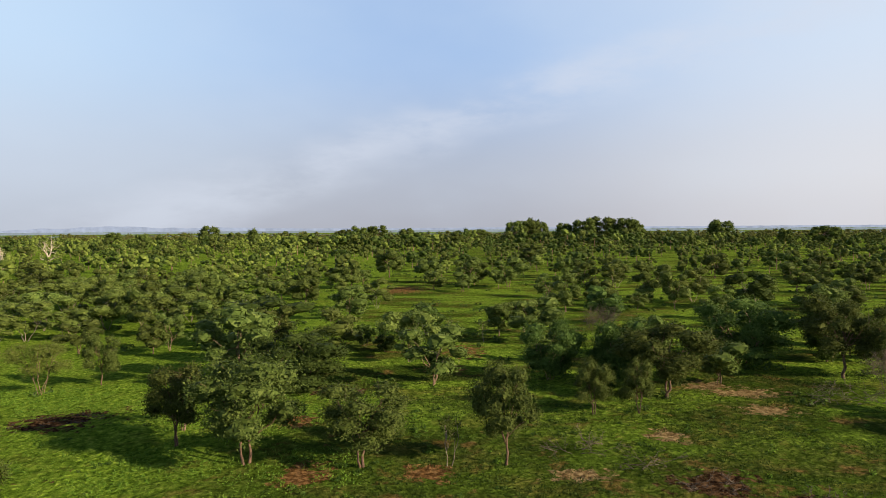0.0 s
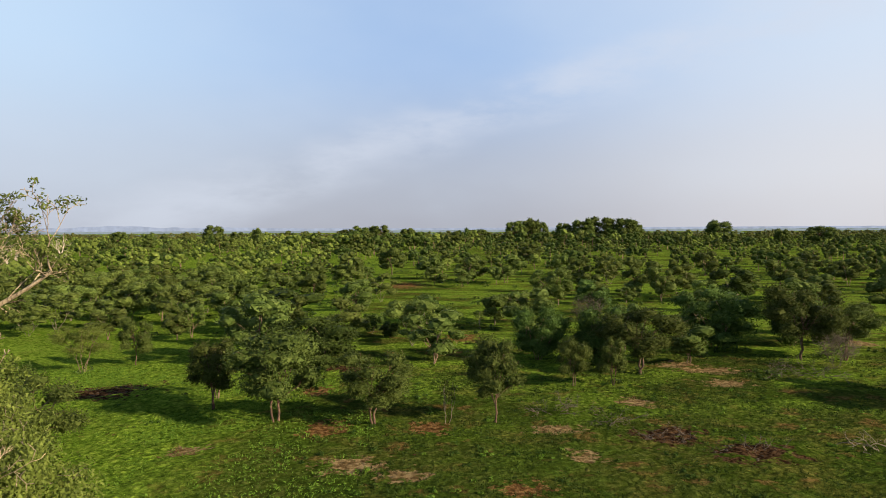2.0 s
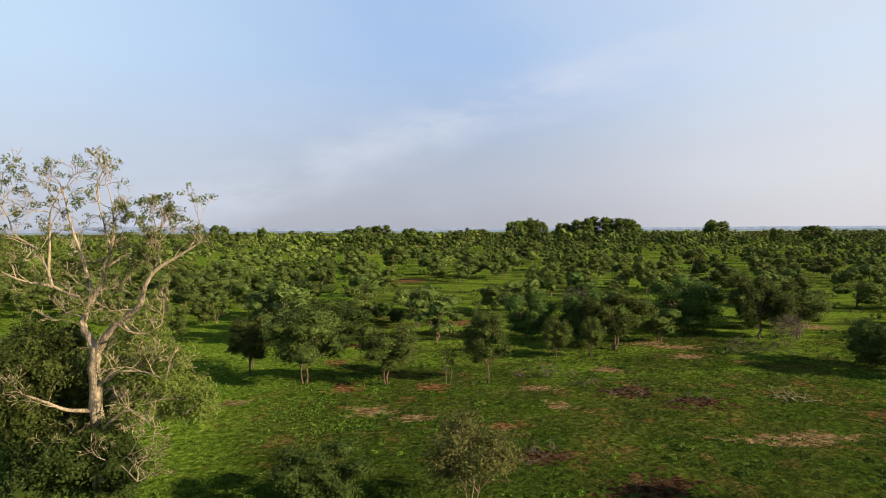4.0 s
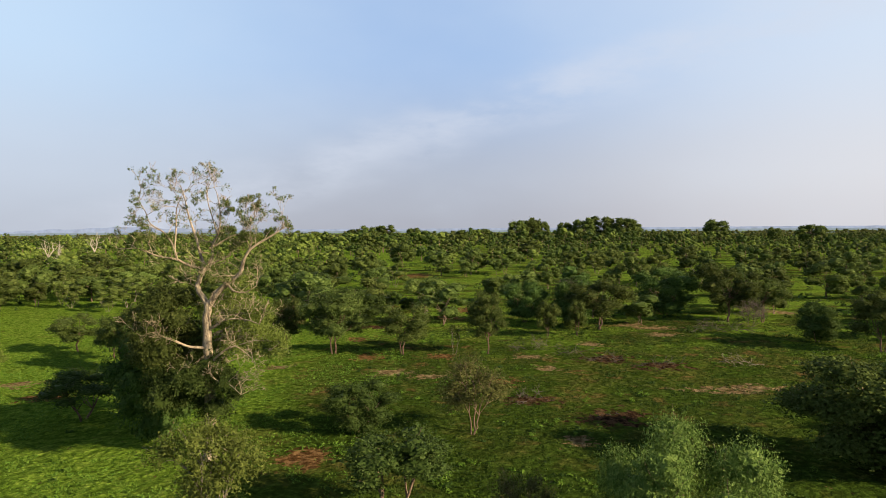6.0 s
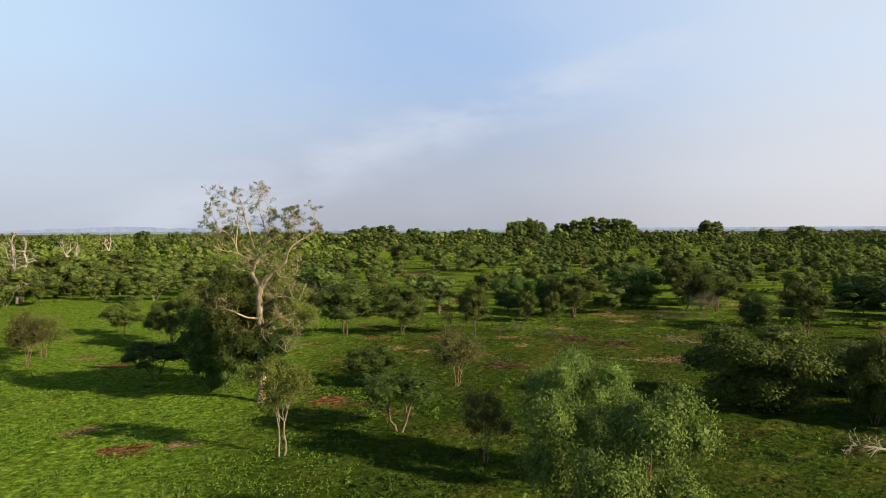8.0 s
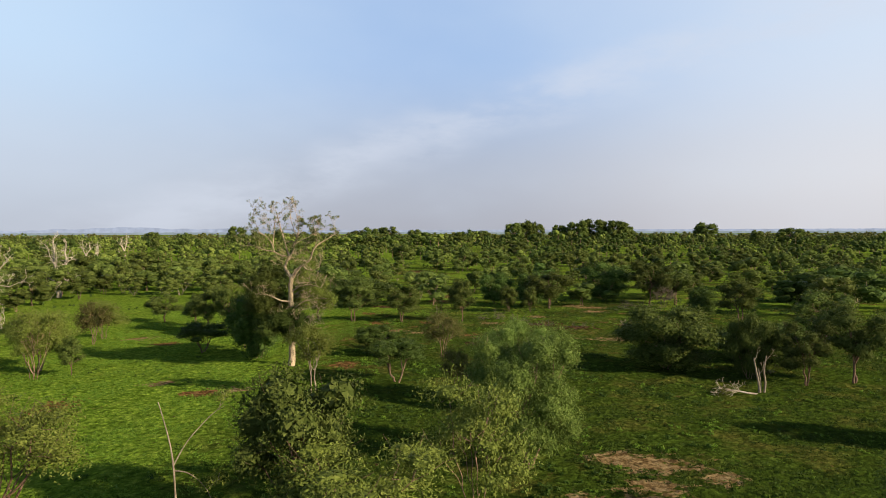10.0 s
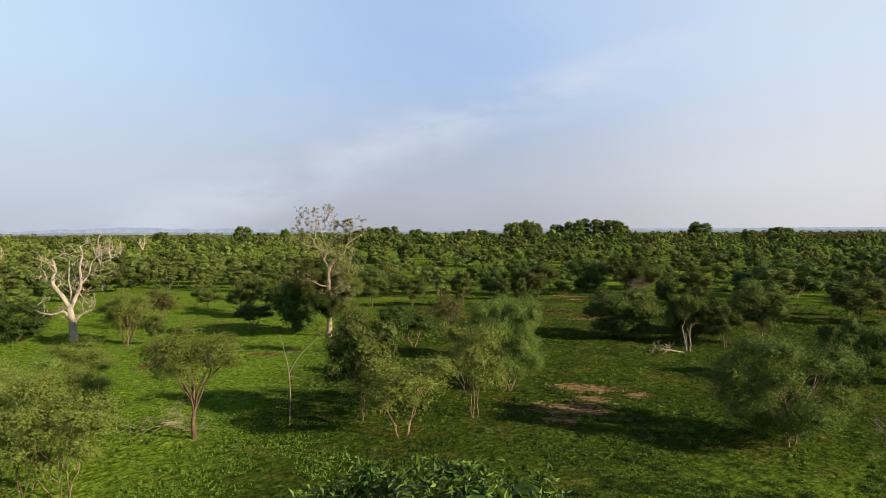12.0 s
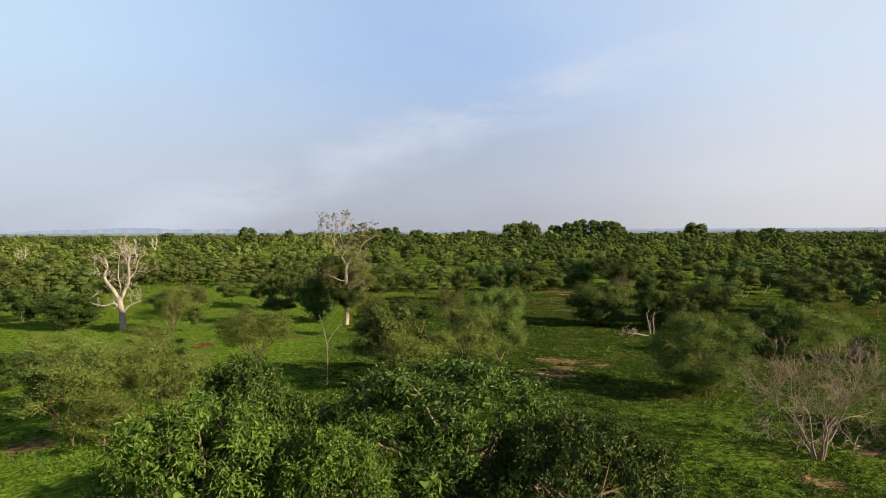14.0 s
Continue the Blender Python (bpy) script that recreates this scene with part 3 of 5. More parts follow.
KINDS = {
    "tree": dict(name="tree", variants=6, h=7.0, w=6.0, clear=0.16, lobes=13, sprays=820, leaves_each=10, leaf=0.17, leaf_w=0.09, spray_r=0.24, hull=0.7, ragged=0.26, stems=1, reach=(0.76, 1.08),
                 lean=0.05, trunk=0.135, sides=6, bark=BARK_RED, leaves=LEAF, spray=2, droop=0.5, size=(0.22, 0.42), stray=0.14, low=-0.72,
                 label="green leafy savanna tree with a slim reddish-brown trunk"),
    "olive": dict(name="tree", variants=2, h=6.0, w=5.0, clear=0.12, lobes=12, sprays=620, leaves_each=9, leaf=0.15, leaf_w=0.075, spray_r=0.26, hull=0.4, ragged=0.35, stems=3,
                  lean=0.12, trunk=0.10, sides=6, bark=BARK, leaves=LEAF_OLIVE, spray=6, droop=0.3, reach=(0.5, 1.1), stray=0.25,
                  label="dull olive tree with a thin twiggy crown"),
    "dark": dict(name="tree", variants=2, h=5.0, w=5.0, clear=0.24, lobes=11, sprays=620, leaves_each=10, leaf=0.15, leaf_w=0.085, spray_r=0.22, hull=0.66, ragged=0.3, stems=2,
                 lean=0.14, trunk=0.12, sides=6, bark=BARK, leaves=LEAF_DARK, spray=2, flat_top=0.4, low=-0.35,
                 label="low dark green tree with spreading forked stems"),
    "bush": dict(name="bush", variants=4, h=6.0, w=7.5, clear=0.0, lobes=17, sprays=1150, leaves_each=9, leaf=0.17, leaf_w=0.10, spray_r=0.26, hull=0.72, ragged=0.2, stems=4, reach=(0.78, 1.08),
                 lean=0.16, trunk=0.11, sides=5, bark=BARK, leaves=LEAF_DARK, low=-0.9, size=(0.24, 0.40), stray=0.12,
                 label="dense dark green bush with foliage down to the grass"),
    "thorn": dict(name="thorn_tree", variants=4, h=6.0, w=6.0, clear=0.16, lobes=14, sprays=900, leaves_each=10, leaf=0.14, leaf_w=0.065, spray_r=0.26, hull=0.45, ragged=0.32, stems=4,
                  lean=0.18, trunk=0.08, sides=5, bark=BARK, leaves=LEAF_PALE, spray=3, squash=0.6, flat_top=0.3, reach=(0.6, 1.1), stray=0.25,
                  label="pale feathery thorn tree with several thin stems"),
    "bright": dict(name="tree", variants=2, h=8.0, w=8.5, clear=0.05, lobes=24, sprays=4400, leaves_each=11, leaf=0.12, leaf_w=0.062, spray_r=0.24, hull=0.66, ragged=0.2, stems=3, reach=(0.74, 1.08),
                   lean=0.14, trunk=0.12, sides=7, bark=BARK, leaves=LEAF_BRIGHT, spray=2, low=-0.8, size=(0.19, 0.32), spread=0.72, stray=0.14, droop=0.15,
                   label="broad bright green tree with fresh light foliage"),
    "stems": dict(name="tree", variants=1, h=6.7, w=4.4, clear=0.34, lobes=12, sprays=800, leaves_each=10, leaf=0.13, leaf_w=0.065, spray_r=0.24, hull=0.4, ragged=0.35, stems=2,
                  lean=0.08, trunk=0.10, sides=7, bark=BARK_PALE, leaves=LEAF_PALE, spray=4, reach=(0.55, 1.1), stray=0.25,
                  label="slender green tree with two pale bare stems"),
    "acacia": dict(name="tree", variants=1, h=8.0, w=6.0, clear=0.3, lobes=12, sprays=1300, leaves_each=10, leaf=0.13, leaf_w=0.06, spray_r=0.3, hull=0.3, ragged=0.3, stems=1,
                   lean=0.08, trunk=0.15, sides=7, bark=BARK_RED, leaves=LEAF_PALE, spray=5, squash=0.55, reach=(0.5, 1.15), stray=0.2, low=-0.3,
                   label="light green tree with an open crown and brown trunk"),
    "mango": dict(name="mango_tree", variants=2, h=9.0, w=10.0, clear=0.06, lobes=150, sprays=3700, leaves_each=10, leaf=0.20, leaf_w=0.072, spray_r=0.19, hull=0.55, ragged=0.16, stems=1,
                  lean=0.04, trunk=0.30, sides=8, bark=BARK, leaves=LEAF_MANGO, droop=0.55, up=0.2, corners=4, low=-0.7, size=(0.085, 0.16), spread=0.86, stray=0.05, coarse=True,
                  top=0.99, reach=(0.45, 1.10), label="large mango tree with glossy drooping green leaves"),
    "sapling": dict(name="sapling", variants=1, h=3.2, w=1.6, clear=0.4, lobes=6, sprays=70, leaves_each=8, leaf=0.15, leaf_w=0.07, spray_r=0.2, hull=0.0, ragged=0.3, stems=2,
                    lean=0.2, trunk=0.05, sides=5, bark=BARK_PALE, leaves=LEAF, spray=2,
                    label="thin young sapling with few leaves"),
    "twigbush": dict(name="bush", variants=2, h=4.5, w=5.0, clear=0.08, lobes=14, sprays=60, leaves_each=5, leaf=0.14, leaf_w=0.06, spray_r=0.3, hull=0.0, ragged=0.3, stems=8,
                     lean=0.26, trunk=0.05, sides=4, bark=TWIG, leaves=LEAF_OLIVE, spray=12, fine=3,
                     label="dry brown twiggy bush, nearly leafless"),
    "giant": dict(name="giant_tree", variants=3, h=20.0, w=22.0, clear=0.05, lobes=20, sprays=420, leaves_each=8, leaf=0.9, leaf_w=0.6, spray_r=0.9, hull=0.84, ragged=0.2, stems=2,
                  lean=0.08, trunk=0.6, sides=6, bark=BARK, leaves=LEAF, stray=0.05, size=(0.2, 0.36), spread=0.7, low=-0.9, reach=(0.88, 1.04),
                 label="huge old tree with a domed crown above the woods"),
    "wood": dict(name="tree", variants=7, h=7.0, w=6.5, clear=0.10, lobes=9, sprays=300, leaves_each=5, leaf=0.25, leaf_w=0.16, spray_r=0.24, hull=0.84, ragged=0.28, stems=1,
                 lean=0.06, trunk=0.14, sides=3, bark=BARK, leaves=LEAF, size=(0.26, 0.46), stray=0.08, low=-0.8, reach=(0.86, 1.05),
                 label="green tree of the open woodland, standing in grass"),
    "woodpale": dict(name="tree", variants=4, h=6.5, w=7.0, clear=0.10, lobes=10, sprays=250, leaves_each=5, leaf=0.25, leaf_w=0.15, spray_r=0.26, hull=0.76, ragged=0.32, stems=3,
                     lean=0.16, trunk=0.09, sides=3, bark=BARK_PALE, leaves=LEAF_WOOD, squash=0.7, stray=0.12, low=-0.8, reach=(0.80, 1.06),
                 label="pale green bushy tree of the woodland"),
    "wooddark": dict(name="tree", variants=4, h=6.5, w=7.0, clear=0.04, lobes=11, sprays=250, leaves_each=5, leaf=0.30, leaf_w=0.20, spray_r=0.24, hull=0.84, ragged=0.22, stems=3,
                     lean=0.16, trunk=0.09, sides=3, bark=BARK_PALE, leaves=LEAF_DARK, low=-0.8, reach=(0.86, 1.05), stray=0.08,
                 label="dark green bushy tree of the woodland"),
}
KINDS["slim_mango"] = dict(KINDS["mango"], variants=1, h=10.0, w=5.6, lobes=85, sprays=2300, size=(0.12, 0.20), label="tall narrow mango tree with drooping dark leaves")
KINDS["fresh_mango"] = dict(KINDS["slim_mango"], variants=2, leaves=LEAF_FRESH, label="mango tree with fresh light green drooping leaves")
KINDS["green_bush"] = dict(KINDS["bush"], variants=2, leaves=LEAF, sprays=2200, spray=2, label="broad green bush with loose sunlit foliage")
KINDS["willowy"] = dict(KINDS["bright"], variants=1, leaves=LEAF_BRIGHT, hull=0.6, reach=(0.7, 1.1), low=-0.9, label="green tree with drooping boughs reaching to the grass")
BUILT, COUNT, PLANTED, SIZES = {}, {}, [], {}
FAR_KIND = {"tree": "wood", "bush": "wooddark", "thorn": "woodpale", "olive": "woodpale"}
TURN = np.random.default_rng(11)


def plant(kind, x, y, height, width, label=""):
    """Sets a tree of the kind on the ground, as tall and as wide as given; far ones are of coarser make."""
    told = KINDS[kind]
    if y > 88 or abs(x) > 66:
        kind = FAR_KIND.get(kind, kind)
    k = KINDS[kind]
    i = COUNT.get(kind, 0)
    COUNT[kind] = i + 1
    key = (kind, i % k["variants"])
    PLANTED.append((x, y, width / 2))
    fresh = key not in BUILT
    if fresh:
        BUILT[key] = build_tree(kind, np.random.default_rng(100 + 17 * len(BUILT)))
    src = BUILT[key]
    tall, wide = SIZES[src.name]
    s = width * 1.04 / wide
    m = pose(x, y, ground_z(x, y), 0, 0, TURN.uniform(0, 360)) @ Matrix.Diagonal((s, s, height / tall, 1))
    if fresh:
        src.matrix_basis = m
        ob = src
    else:
        ob = copy_thing(src, m @ Matrix.Diagonal([1 / v for v in src.scale]).to_4x4())
    return tagged(ob, label or told["label"], told["name"].split("_")[-1], "trees of the plain")


# ---- the trees near the way, one by one ----
plant("tree", -14.1, 42.4, 7.8, 7.4)
plant("olive", -21.5, 50.8, 5.3, 4.2)
plant("tree", -6.2, 41.6, 6.0, 5.9)
plant("thorn", -43.1, 67.7, 5.7, 5.8)
plant("tree", -38.3, 71.2, 5.8, 4.2)
plant("tree", -41.0, 91.0, 4.4, 4.7)
plant("tree", -39.5, 93.2, 5.4, 4.0)
plant("thorn", -59.7, 116.3, 7.4, 8.2)
plant("thorn", -67.0, 104.7, 6.7, 8.4)
plant("bush", -26.5, 96.6, 6.6, 11.9)
plant("bush", -15.2, 64.3, 6.0, 9.4)
plant("tree", -51.7, 140.6, 8.8, 8.3)
plant("tree", -63.1, 146.4, 6.6, 6.5)
plant("tree", -17.3, 119.3, 5.9, 6.5)
plant("olive", -13.6, 133.1, 6.4, 6.1)
plant("tree", -4.8, 82.5, 6.0, 4.1)
plant("bush", -3.0, 98.9, 4.9, 6.0)
plant("bush", -11.0, 88.5, 3.1, 3.0)
plant("bush", -8.1, 85.0, 2.2, 2.9)
plant("tree", -37.4, 153.7, 6.7, 7.8)
plant("tree", -30.5, 145.7, 6.0, 6.8)
plant("tree", -57.6, 169.6, 6.9, 7.2)
plant("tree", 3.7, 41.8, 7.0, 4.7)
plant("sapling", -0.2, 41.7, 3.5, 1.7)
plant("tree", 20.4, 59.3, 7.1, 8.2)
plant("tree", 12.2, 53.6, 5.0, 3.2)
plant("bush", 10.7, 67.2, 6.4, 6.2)
plant("bush", 17.5, 64.9, 7.0, 5.7)
plant("tree", 16.0, 53.7, 4.9, 3.0)
plant("twigbush", 21.9, 91.6, 4.9, 5.2)
plant("bush", 26.3, 109.6, 6.3, 7.2)
plant("bush", 34.4, 75.0, 8.0, 10.2)
plant("tree", 41.6, 67.1, 8.7, 8.4)
plant("twigbush", 42.5, 61.6, 3.6, 5.0)
plant("bush", 45.0, 76.1, 7.4, 5.8)
plant("tree", 43.4, 139.3, 9.1, 7.6)
plant("tree", 44.7, 128.2, 7.6, 5.5)
plant("tree", 22.9, 125.1, 7.7, 6.3)
plant("bush", 59.7, 129.2, 7.2, 9.0)
plant("tree", 84.1, 206.4, 7.7, 7.7)
plant("tree", 114.9, 203.4, 7.2, 9.3)
plant("sapling", 5.2, 92.4, 2.9, 1.7)
plant("sapling", 0.5, 96.6, 3.0, 1.3)
plant("tree", -17.2, 217.6, 9.6, 10.1)
plant("tree", -4.0, 197.0, 7.5, 9.2)
plant("tree", 6.8, 177.3, 8.3, 7.5)
plant("tree", 17.6, 179.9, 8.1, 9.1)
plant("tree", 37.3, 281.8, 9.5, 13.0)
plant("tree", 46.6, 182.8, 7.0, 7.0)
plant("tree", -49.3, 52.6, 5.1, 6.1)
plant("tree", -41.1, 45.8, 5.0, 4.8)
plant("dark", -29.8, 17.6, 4.0, 6.6)
plant("stems", -10.9, -7.7, 6.7, 4.1)
plant("dark", -3.6, -2.9, 4.5, 5.1)
plant("bush", -7.2, 12.0, 3.8, 4.7)
plant("olive", 0.7, 11.2, 5.4, 5.2)
plant("olive", 2.1, -9.0, 4.6, 3.0)
plant("green_bush", 24.6, 3.9, 6.8, 10.6)
plant("bush", 44.9, 48.7, 5.1, 5.4)
plant("tree", 46.3, 66.3, 6.7, 6.5)
plant("thorn", -51.0, 34.4, 6.1, 7.2)
plant("bush", 67.4, 62.3, 5.4, 8.1)
plant("tree", 48.4, 41.4, 7.2, 6.4)
plant("green_bush", 36.8, 8.2, 4.3, 8.1)
plant("tree", -20.9, 47.2, 6.3, 4.7)
plant("tree", -32.9, 37.0, 7.2, 4.2)
plant("tree", -27.2, 31.5, 6.7, 6.0)
plant("tree", -40.5, 6.6, 4.3, 3.1)
plant("thorn", -45.7, 9.2, 7.1, 7.2)
plant("thorn", -43.9, 5.1, 7.9, 5.7)
plant("acacia", -17.6, -40.5, 8.3, 6.8)
plant("thorn", -2.6, -40.4, 6.0, 8.0)
plant("bright", 6.3, -26.3, 8.7, 6.6)
plant("thorn", 2.8, -35.7, 8.0, 5.4)
plant("willowy", 24.0, -42.6, 7.8, 8.6)
plant("tree", 40.4, -3.1, 7.8, 6.5)
plant("green_bush", 31.2, -1.0, 6.6, 4.4)
plant("bush", 80.4, 67.8, 7.5, 14.3)
plant("tree", 64.4, 16.9, 7.3, 9.1)
plant("bush", 38.5, -24.8, 6.7, 5.1)
plant("thorn", 43.6, -26.4, 6.2, 6.7)
plant("tree", 35.3, -4.0, 6.2, 4.8)
plant("tree", 50.3, 20.0, 6.8, 7.8)
plant("tree", -31.1, -50.3, 6.6, 5.8)
plant("bush", -64.4, 12.6, 6.3, 9.7)
plant("thorn", -30.7, -45.4, 6.2, 6.1)
plant("thorn", -28.1, -44.1, 5.6, 6.5)
plant("thorn", -23.8, -56.3, 4.4, 5.8)
plant("thorn", -27.3, -36.7, 5.1, 5.3)
plant("thorn", -44.5, -27.0, 5.3, 7.6)
plant("thorn", -36.4, -31.0, 5.0, 7.7)
plant("thorn", -35.1, -23.4, 5.4, 6.0)
plant("thorn", -45.0, 7.5, 6.4, 5.6)
plant("bush", -79.1, 22.4, 6.4, 8.2)
plant("bush", -45.9, -32.9, 4.2, 5.3)
plant("olive", -49.9, 29.3, 6.1, 5.2)
plant("tree", 74.8, 13.7, 7.8, 7.8)
plant("tree", 68.6, 26.7, 8.1, 7.1)
plant("bush", 74.3, 55.3, 7.9, 11.6)
plant("bush", 48.3, -26.2, 3.2, 3.9)
plant("tree", -24.8, 18.5, 6.3, 4.6)
plant("tree", -36.8, 39.2, 6.6, 4.8)
plant("tree", -6.0, -36.0, 8.6, 6.0)
plant("bright", 7.3, -13.0, 7.5, 5.8)
# unseen bush east of the way, added for its long shadow
plant("bush", 45.0, -62.0, 8.0, 9.0)
plant("mango", 0.6, -75.2, 9.7, 11.4)
plant("mango", 5.2, -79.6, 8.5, 7.6, "mango tree with drooping leaves over bare soil")
plant("slim_mango", -7.4, -77.6, 10.4, 5.0)
plant("fresh_mango", -7.8, -82.6, 9.9, 6.2)
plant("fresh_mango", -3.4, -82.6, 9.0, 4.4)
plant("thorn", -24.0, -50.0, 7.0, 7.0)
plant("thorn", -20.5, -52.0, 6.0, 6.4)
plant("thorn", -27.0, -54.5, 6.4, 7.0)

# ---- great domed trees on the skyline ----
plant("giant", -218, 640, 19.3, 19.5)
plant("giant", -145, 523, 16.6, 8.7)
plant("giant", -213, 484, 13.3, 9.7)
plant("giant", -279, 578, 13.8, 15.1)
plant("giant", 318, 771, 23.0, 29.2)
plant("giant", 302, 531, 15.6, 24.9)
plant("giant", 70, 640, 22.1, 18.4)
plant("giant", 86, 650, 24.8, 19.5)
plant("giant", 100, 680, 21.2, 16.3)
plant("giant", 128, 700, 20.2, 17.4)
plant("giant", 146, 690, 24.8, 23.8)
plant("giant", 168, 700, 26.7, 28.2)
plant("giant", 190, 690, 24.8, 23.8)
plant("giant", 205, 720, 20.2, 19.5)
plant("giant", 42, 780, 13.8, 26.0)
plant("giant", -40, 800, 15.6, 19.5)
plant("giant", -92, 760, 18.4, 18.4)
plant("giant", -76, 800, 19.3, 23.8)
plant("giant", -116, 820, 14.7, 19.5)
plant("giant", 290, 570, 13.8, 12.0)


def branching(rng, wood, a, way, length, radius, depth, ends, spread=0.6, rise=0.1, shrink=0.72, sides=6, stop=0.012):
    """A limb that forks again and again; the tips are gathered in ends."""
    pts, p, d, steps = [a], a.copy(), way.normalized(), 4 if radius > 0.022 else 2
    for _ in range(steps):
        d = (d + rand_dir(rng) * 0.22 + Vector((0, 0, rise * 0.35))).normalized()
        p = p + d * length / steps
        pts.append(p.copy())
    wood.limb(pts, taper(max(stop, radius), max(stop, radius * 0.6), steps + 1), sides if radius > 0.05 else 4 if radius > 0.02 else 3)
    if depth == 0:
        ends.append(p.copy())
        return
    for i in range(2 if rng.random() < 0.55 else 3):
        q = (d + rand_dir(rng) * spread + Vector((0, 0, rise))).normalized()
        branching(rng, wood, pts[-1] if i < 2 else pts[-2], q, length * shrink * rng.uniform(0.7, 1.1), radius * 0.58, depth - 1, ends, spread, rise, shrink, sides, stop)


def stout(rng, wood, points, r0, r1, sides=9):
    """A crooked thick limb through a few points, rounded between them."""
    pts = [Vector(p) for p in points]
    fine = []
    for i in range(len(pts) - 1):
        p0, p1, p2, p3 = pts[max(i - 1, 0)], pts[i], pts[i + 1], pts[min(i + 2, len(pts) - 1)]
        for s in range(4):
            t = s / 4
            fine.append(0.5 * ((2 * p1) + (p2 - p0) * t + (2 * p0 - 5 * p1 + 4 * p2 - p3) * t * t + (3 * p1 - p0 - 3 * p2 + p3) * t ** 3) + rand_dir(rng) * r1 * 0.25)
    fine.append(pts[-1])
    wood.limb(fine, taper(r0, r1, len(fine)), sides)
    return fine


def emergent_tree(x, y):
    """The tall half-bare tree: a pale crooked crown with tufts over a thick mantle of climbers."""
    rng = np.random.default_rng(31)
    root = tagged(new("emergent_tree"), "tall half-bare pale tree, its trunk wrapped in dark climbers", "tree")
    root.matrix_basis = pose(x, y, ground_z(x, y)) @ Matrix.Diagonal((1, 1, 0.955, 1))
    trunk = Wood()
    stout(rng, trunk, [(0, 0, -0.4), (0.1, 0, 2.7), (0.1, -0.1, 6.2), (0.0, -0.2, 9.0), (0.2, -0.3, 10.5)], 0.42, 0.22, 11)
    part("trunk", trunk.mesh("trunk", BARK_TAN), root)
    limbs = [
        ([(0.15, -0.3, 10.2), (0.8, -0.5, 11.1), (1.4, -0.7, 11.7), (2.3, -0.8, 12.4), (2.6, -0.9, 13.3), (3.1, -1.0, 14.0), (4.2, -1.0, 14.7), (5.1, -1.0, 15.3)], 0.21, 0.035),
        ([(0.1, -0.2, 10.3), (-0.5, 0.1, 11.1), (-0.65, 0.2, 11.6), (-0.3, 0.1, 12.4), (0.0, 0.0, 12.9)], 0.19, 0.13),
        ([(0.0, 0.0, 12.8), (0.35, 0.1, 13.5), (0.3, 0.2, 14.1), (0.7, 0.1, 14.9), (0.9, 0.0, 15.9), (0.8, 0.1, 17.0)], 0.12, 0.03),
        ([(-0.1, 0.1, 12.6), (-0.5, 0.4, 13.5), (-0.8, 0.5, 14.6), (-1.2, 0.4, 16.0), (-1.5, 0.5, 17.3), (-1.7, 0.4, 18.1)], 0.12, 0.025),
        ([(-0.2, 0.1, 12.7), (-0.9, -0.1, 12.8), (-1.8, -0.3, 13.3), (-2.8, -0.5, 13.5), (-3.9, -0.6, 14.0), (-4.6, -0.5, 14.0)], 0.10, 0.025),
        ([(-1.7, -0.3, 13.2), (-2.0, -0.2, 14.2), (-2.6, 0.0, 15.0), (-3.5, 0.1, 15.6), (-3.8, 0.1, 16.4), (-4.3, 0.2, 17.2)], 0.08, 0.022),
        ([(-1.9, -0.2, 14.0), (-1.7, -0.4, 15.4), (-1.6, -0.5, 16.6), (-1.2, -0.4, 17.6)], 0.07, 0.02),
        ([(0.3, 0.2, 14.0), (1.3, 0.5, 14.7), (2.1, 0.7, 15.0), (2.6, 0.6, 15.7)], 0.06, 0.018),
        ([(0.7, 0.1, 14.8), (0.2, 0.6, 16.0), (-0.1, 0.7, 17.0), (-0.2, 0.7, 17.9)], 0.055, 0.018),
        ([(2.6, -0.9, 13.2), (2.9, -0.3, 14.4), (2.8, -0.2, 15.4), (3.2, -0.1, 16.2)], 0.06, 0.02),
        ([(0.0, 0.0, 12.9), (1.2, 0.2, 13.4), (1.7, 0.3, 14.2), (2.4, 0.6, 14.4)], 0.08, 0.02),
        ([(1.5, -0.7, 11.7), (2.0, -1.1, 11.3), (2.7, -1.2, 11.2), (3.4, -1.2, 11.6)], 0.08, 0.025),
        ([(0.1, -0.2, 7.5), (-0.9, -0.8, 7.7), (-1.8, -1.1, 8.2), (-2.8, -1.2, 8.5), (-3.7, -1.2, 8.0)], 0.11, 0.03),
        ([(0.1, -0.1, 6.3), (1.0, -0.9, 7.2), (2.1, -1.3, 7.8), (3.2, -1.5, 7.0)], 0.10, 0.025),
        ([(0.1, -0.1, 6.0), (0.9, -1.0, 5.4), (1.7, -1.6, 5.5), (2.6, -2.0, 4.9)], 0.08, 0.02),
        ([(0.1, -0.2, 8.6), (1.3, -0.9, 9.4), (2.6, -1.2, 9.5), (3.6, -1.4, 9.2)], 0.08, 0.02),
        ([(0.1, -0.1, 6.1), (-0.6, -1.0, 5.5), (-1.3, -1.5, 5.7)], 0.06, 0.02),
    ]
    tufts = []
    for n, (line, r0, r1) in enumerate(limbs):
        w, ends = Wood(), []
        fine = stout(rng, w, line, r0, r1, 8)
        for p in fine[len(fine) // 3::2] + [fine[-1]]:
            d = rand_dir(rng)
            d.z = abs(d.z) * 0.8 + 0.1
            branching(rng, w, p, d, rng.uniform(0.5, 1.0), 0.030, 4, ends, 0.8, 0.06, 0.72, 4, 0.010)
        part("limb", w.mesh("limb", BARK_TAN), root)
        share = 0.0 if n == 1 else 0.26 if n in (2, 5, 7, 9) else 0.34 if n in (0, 4) else 0.08
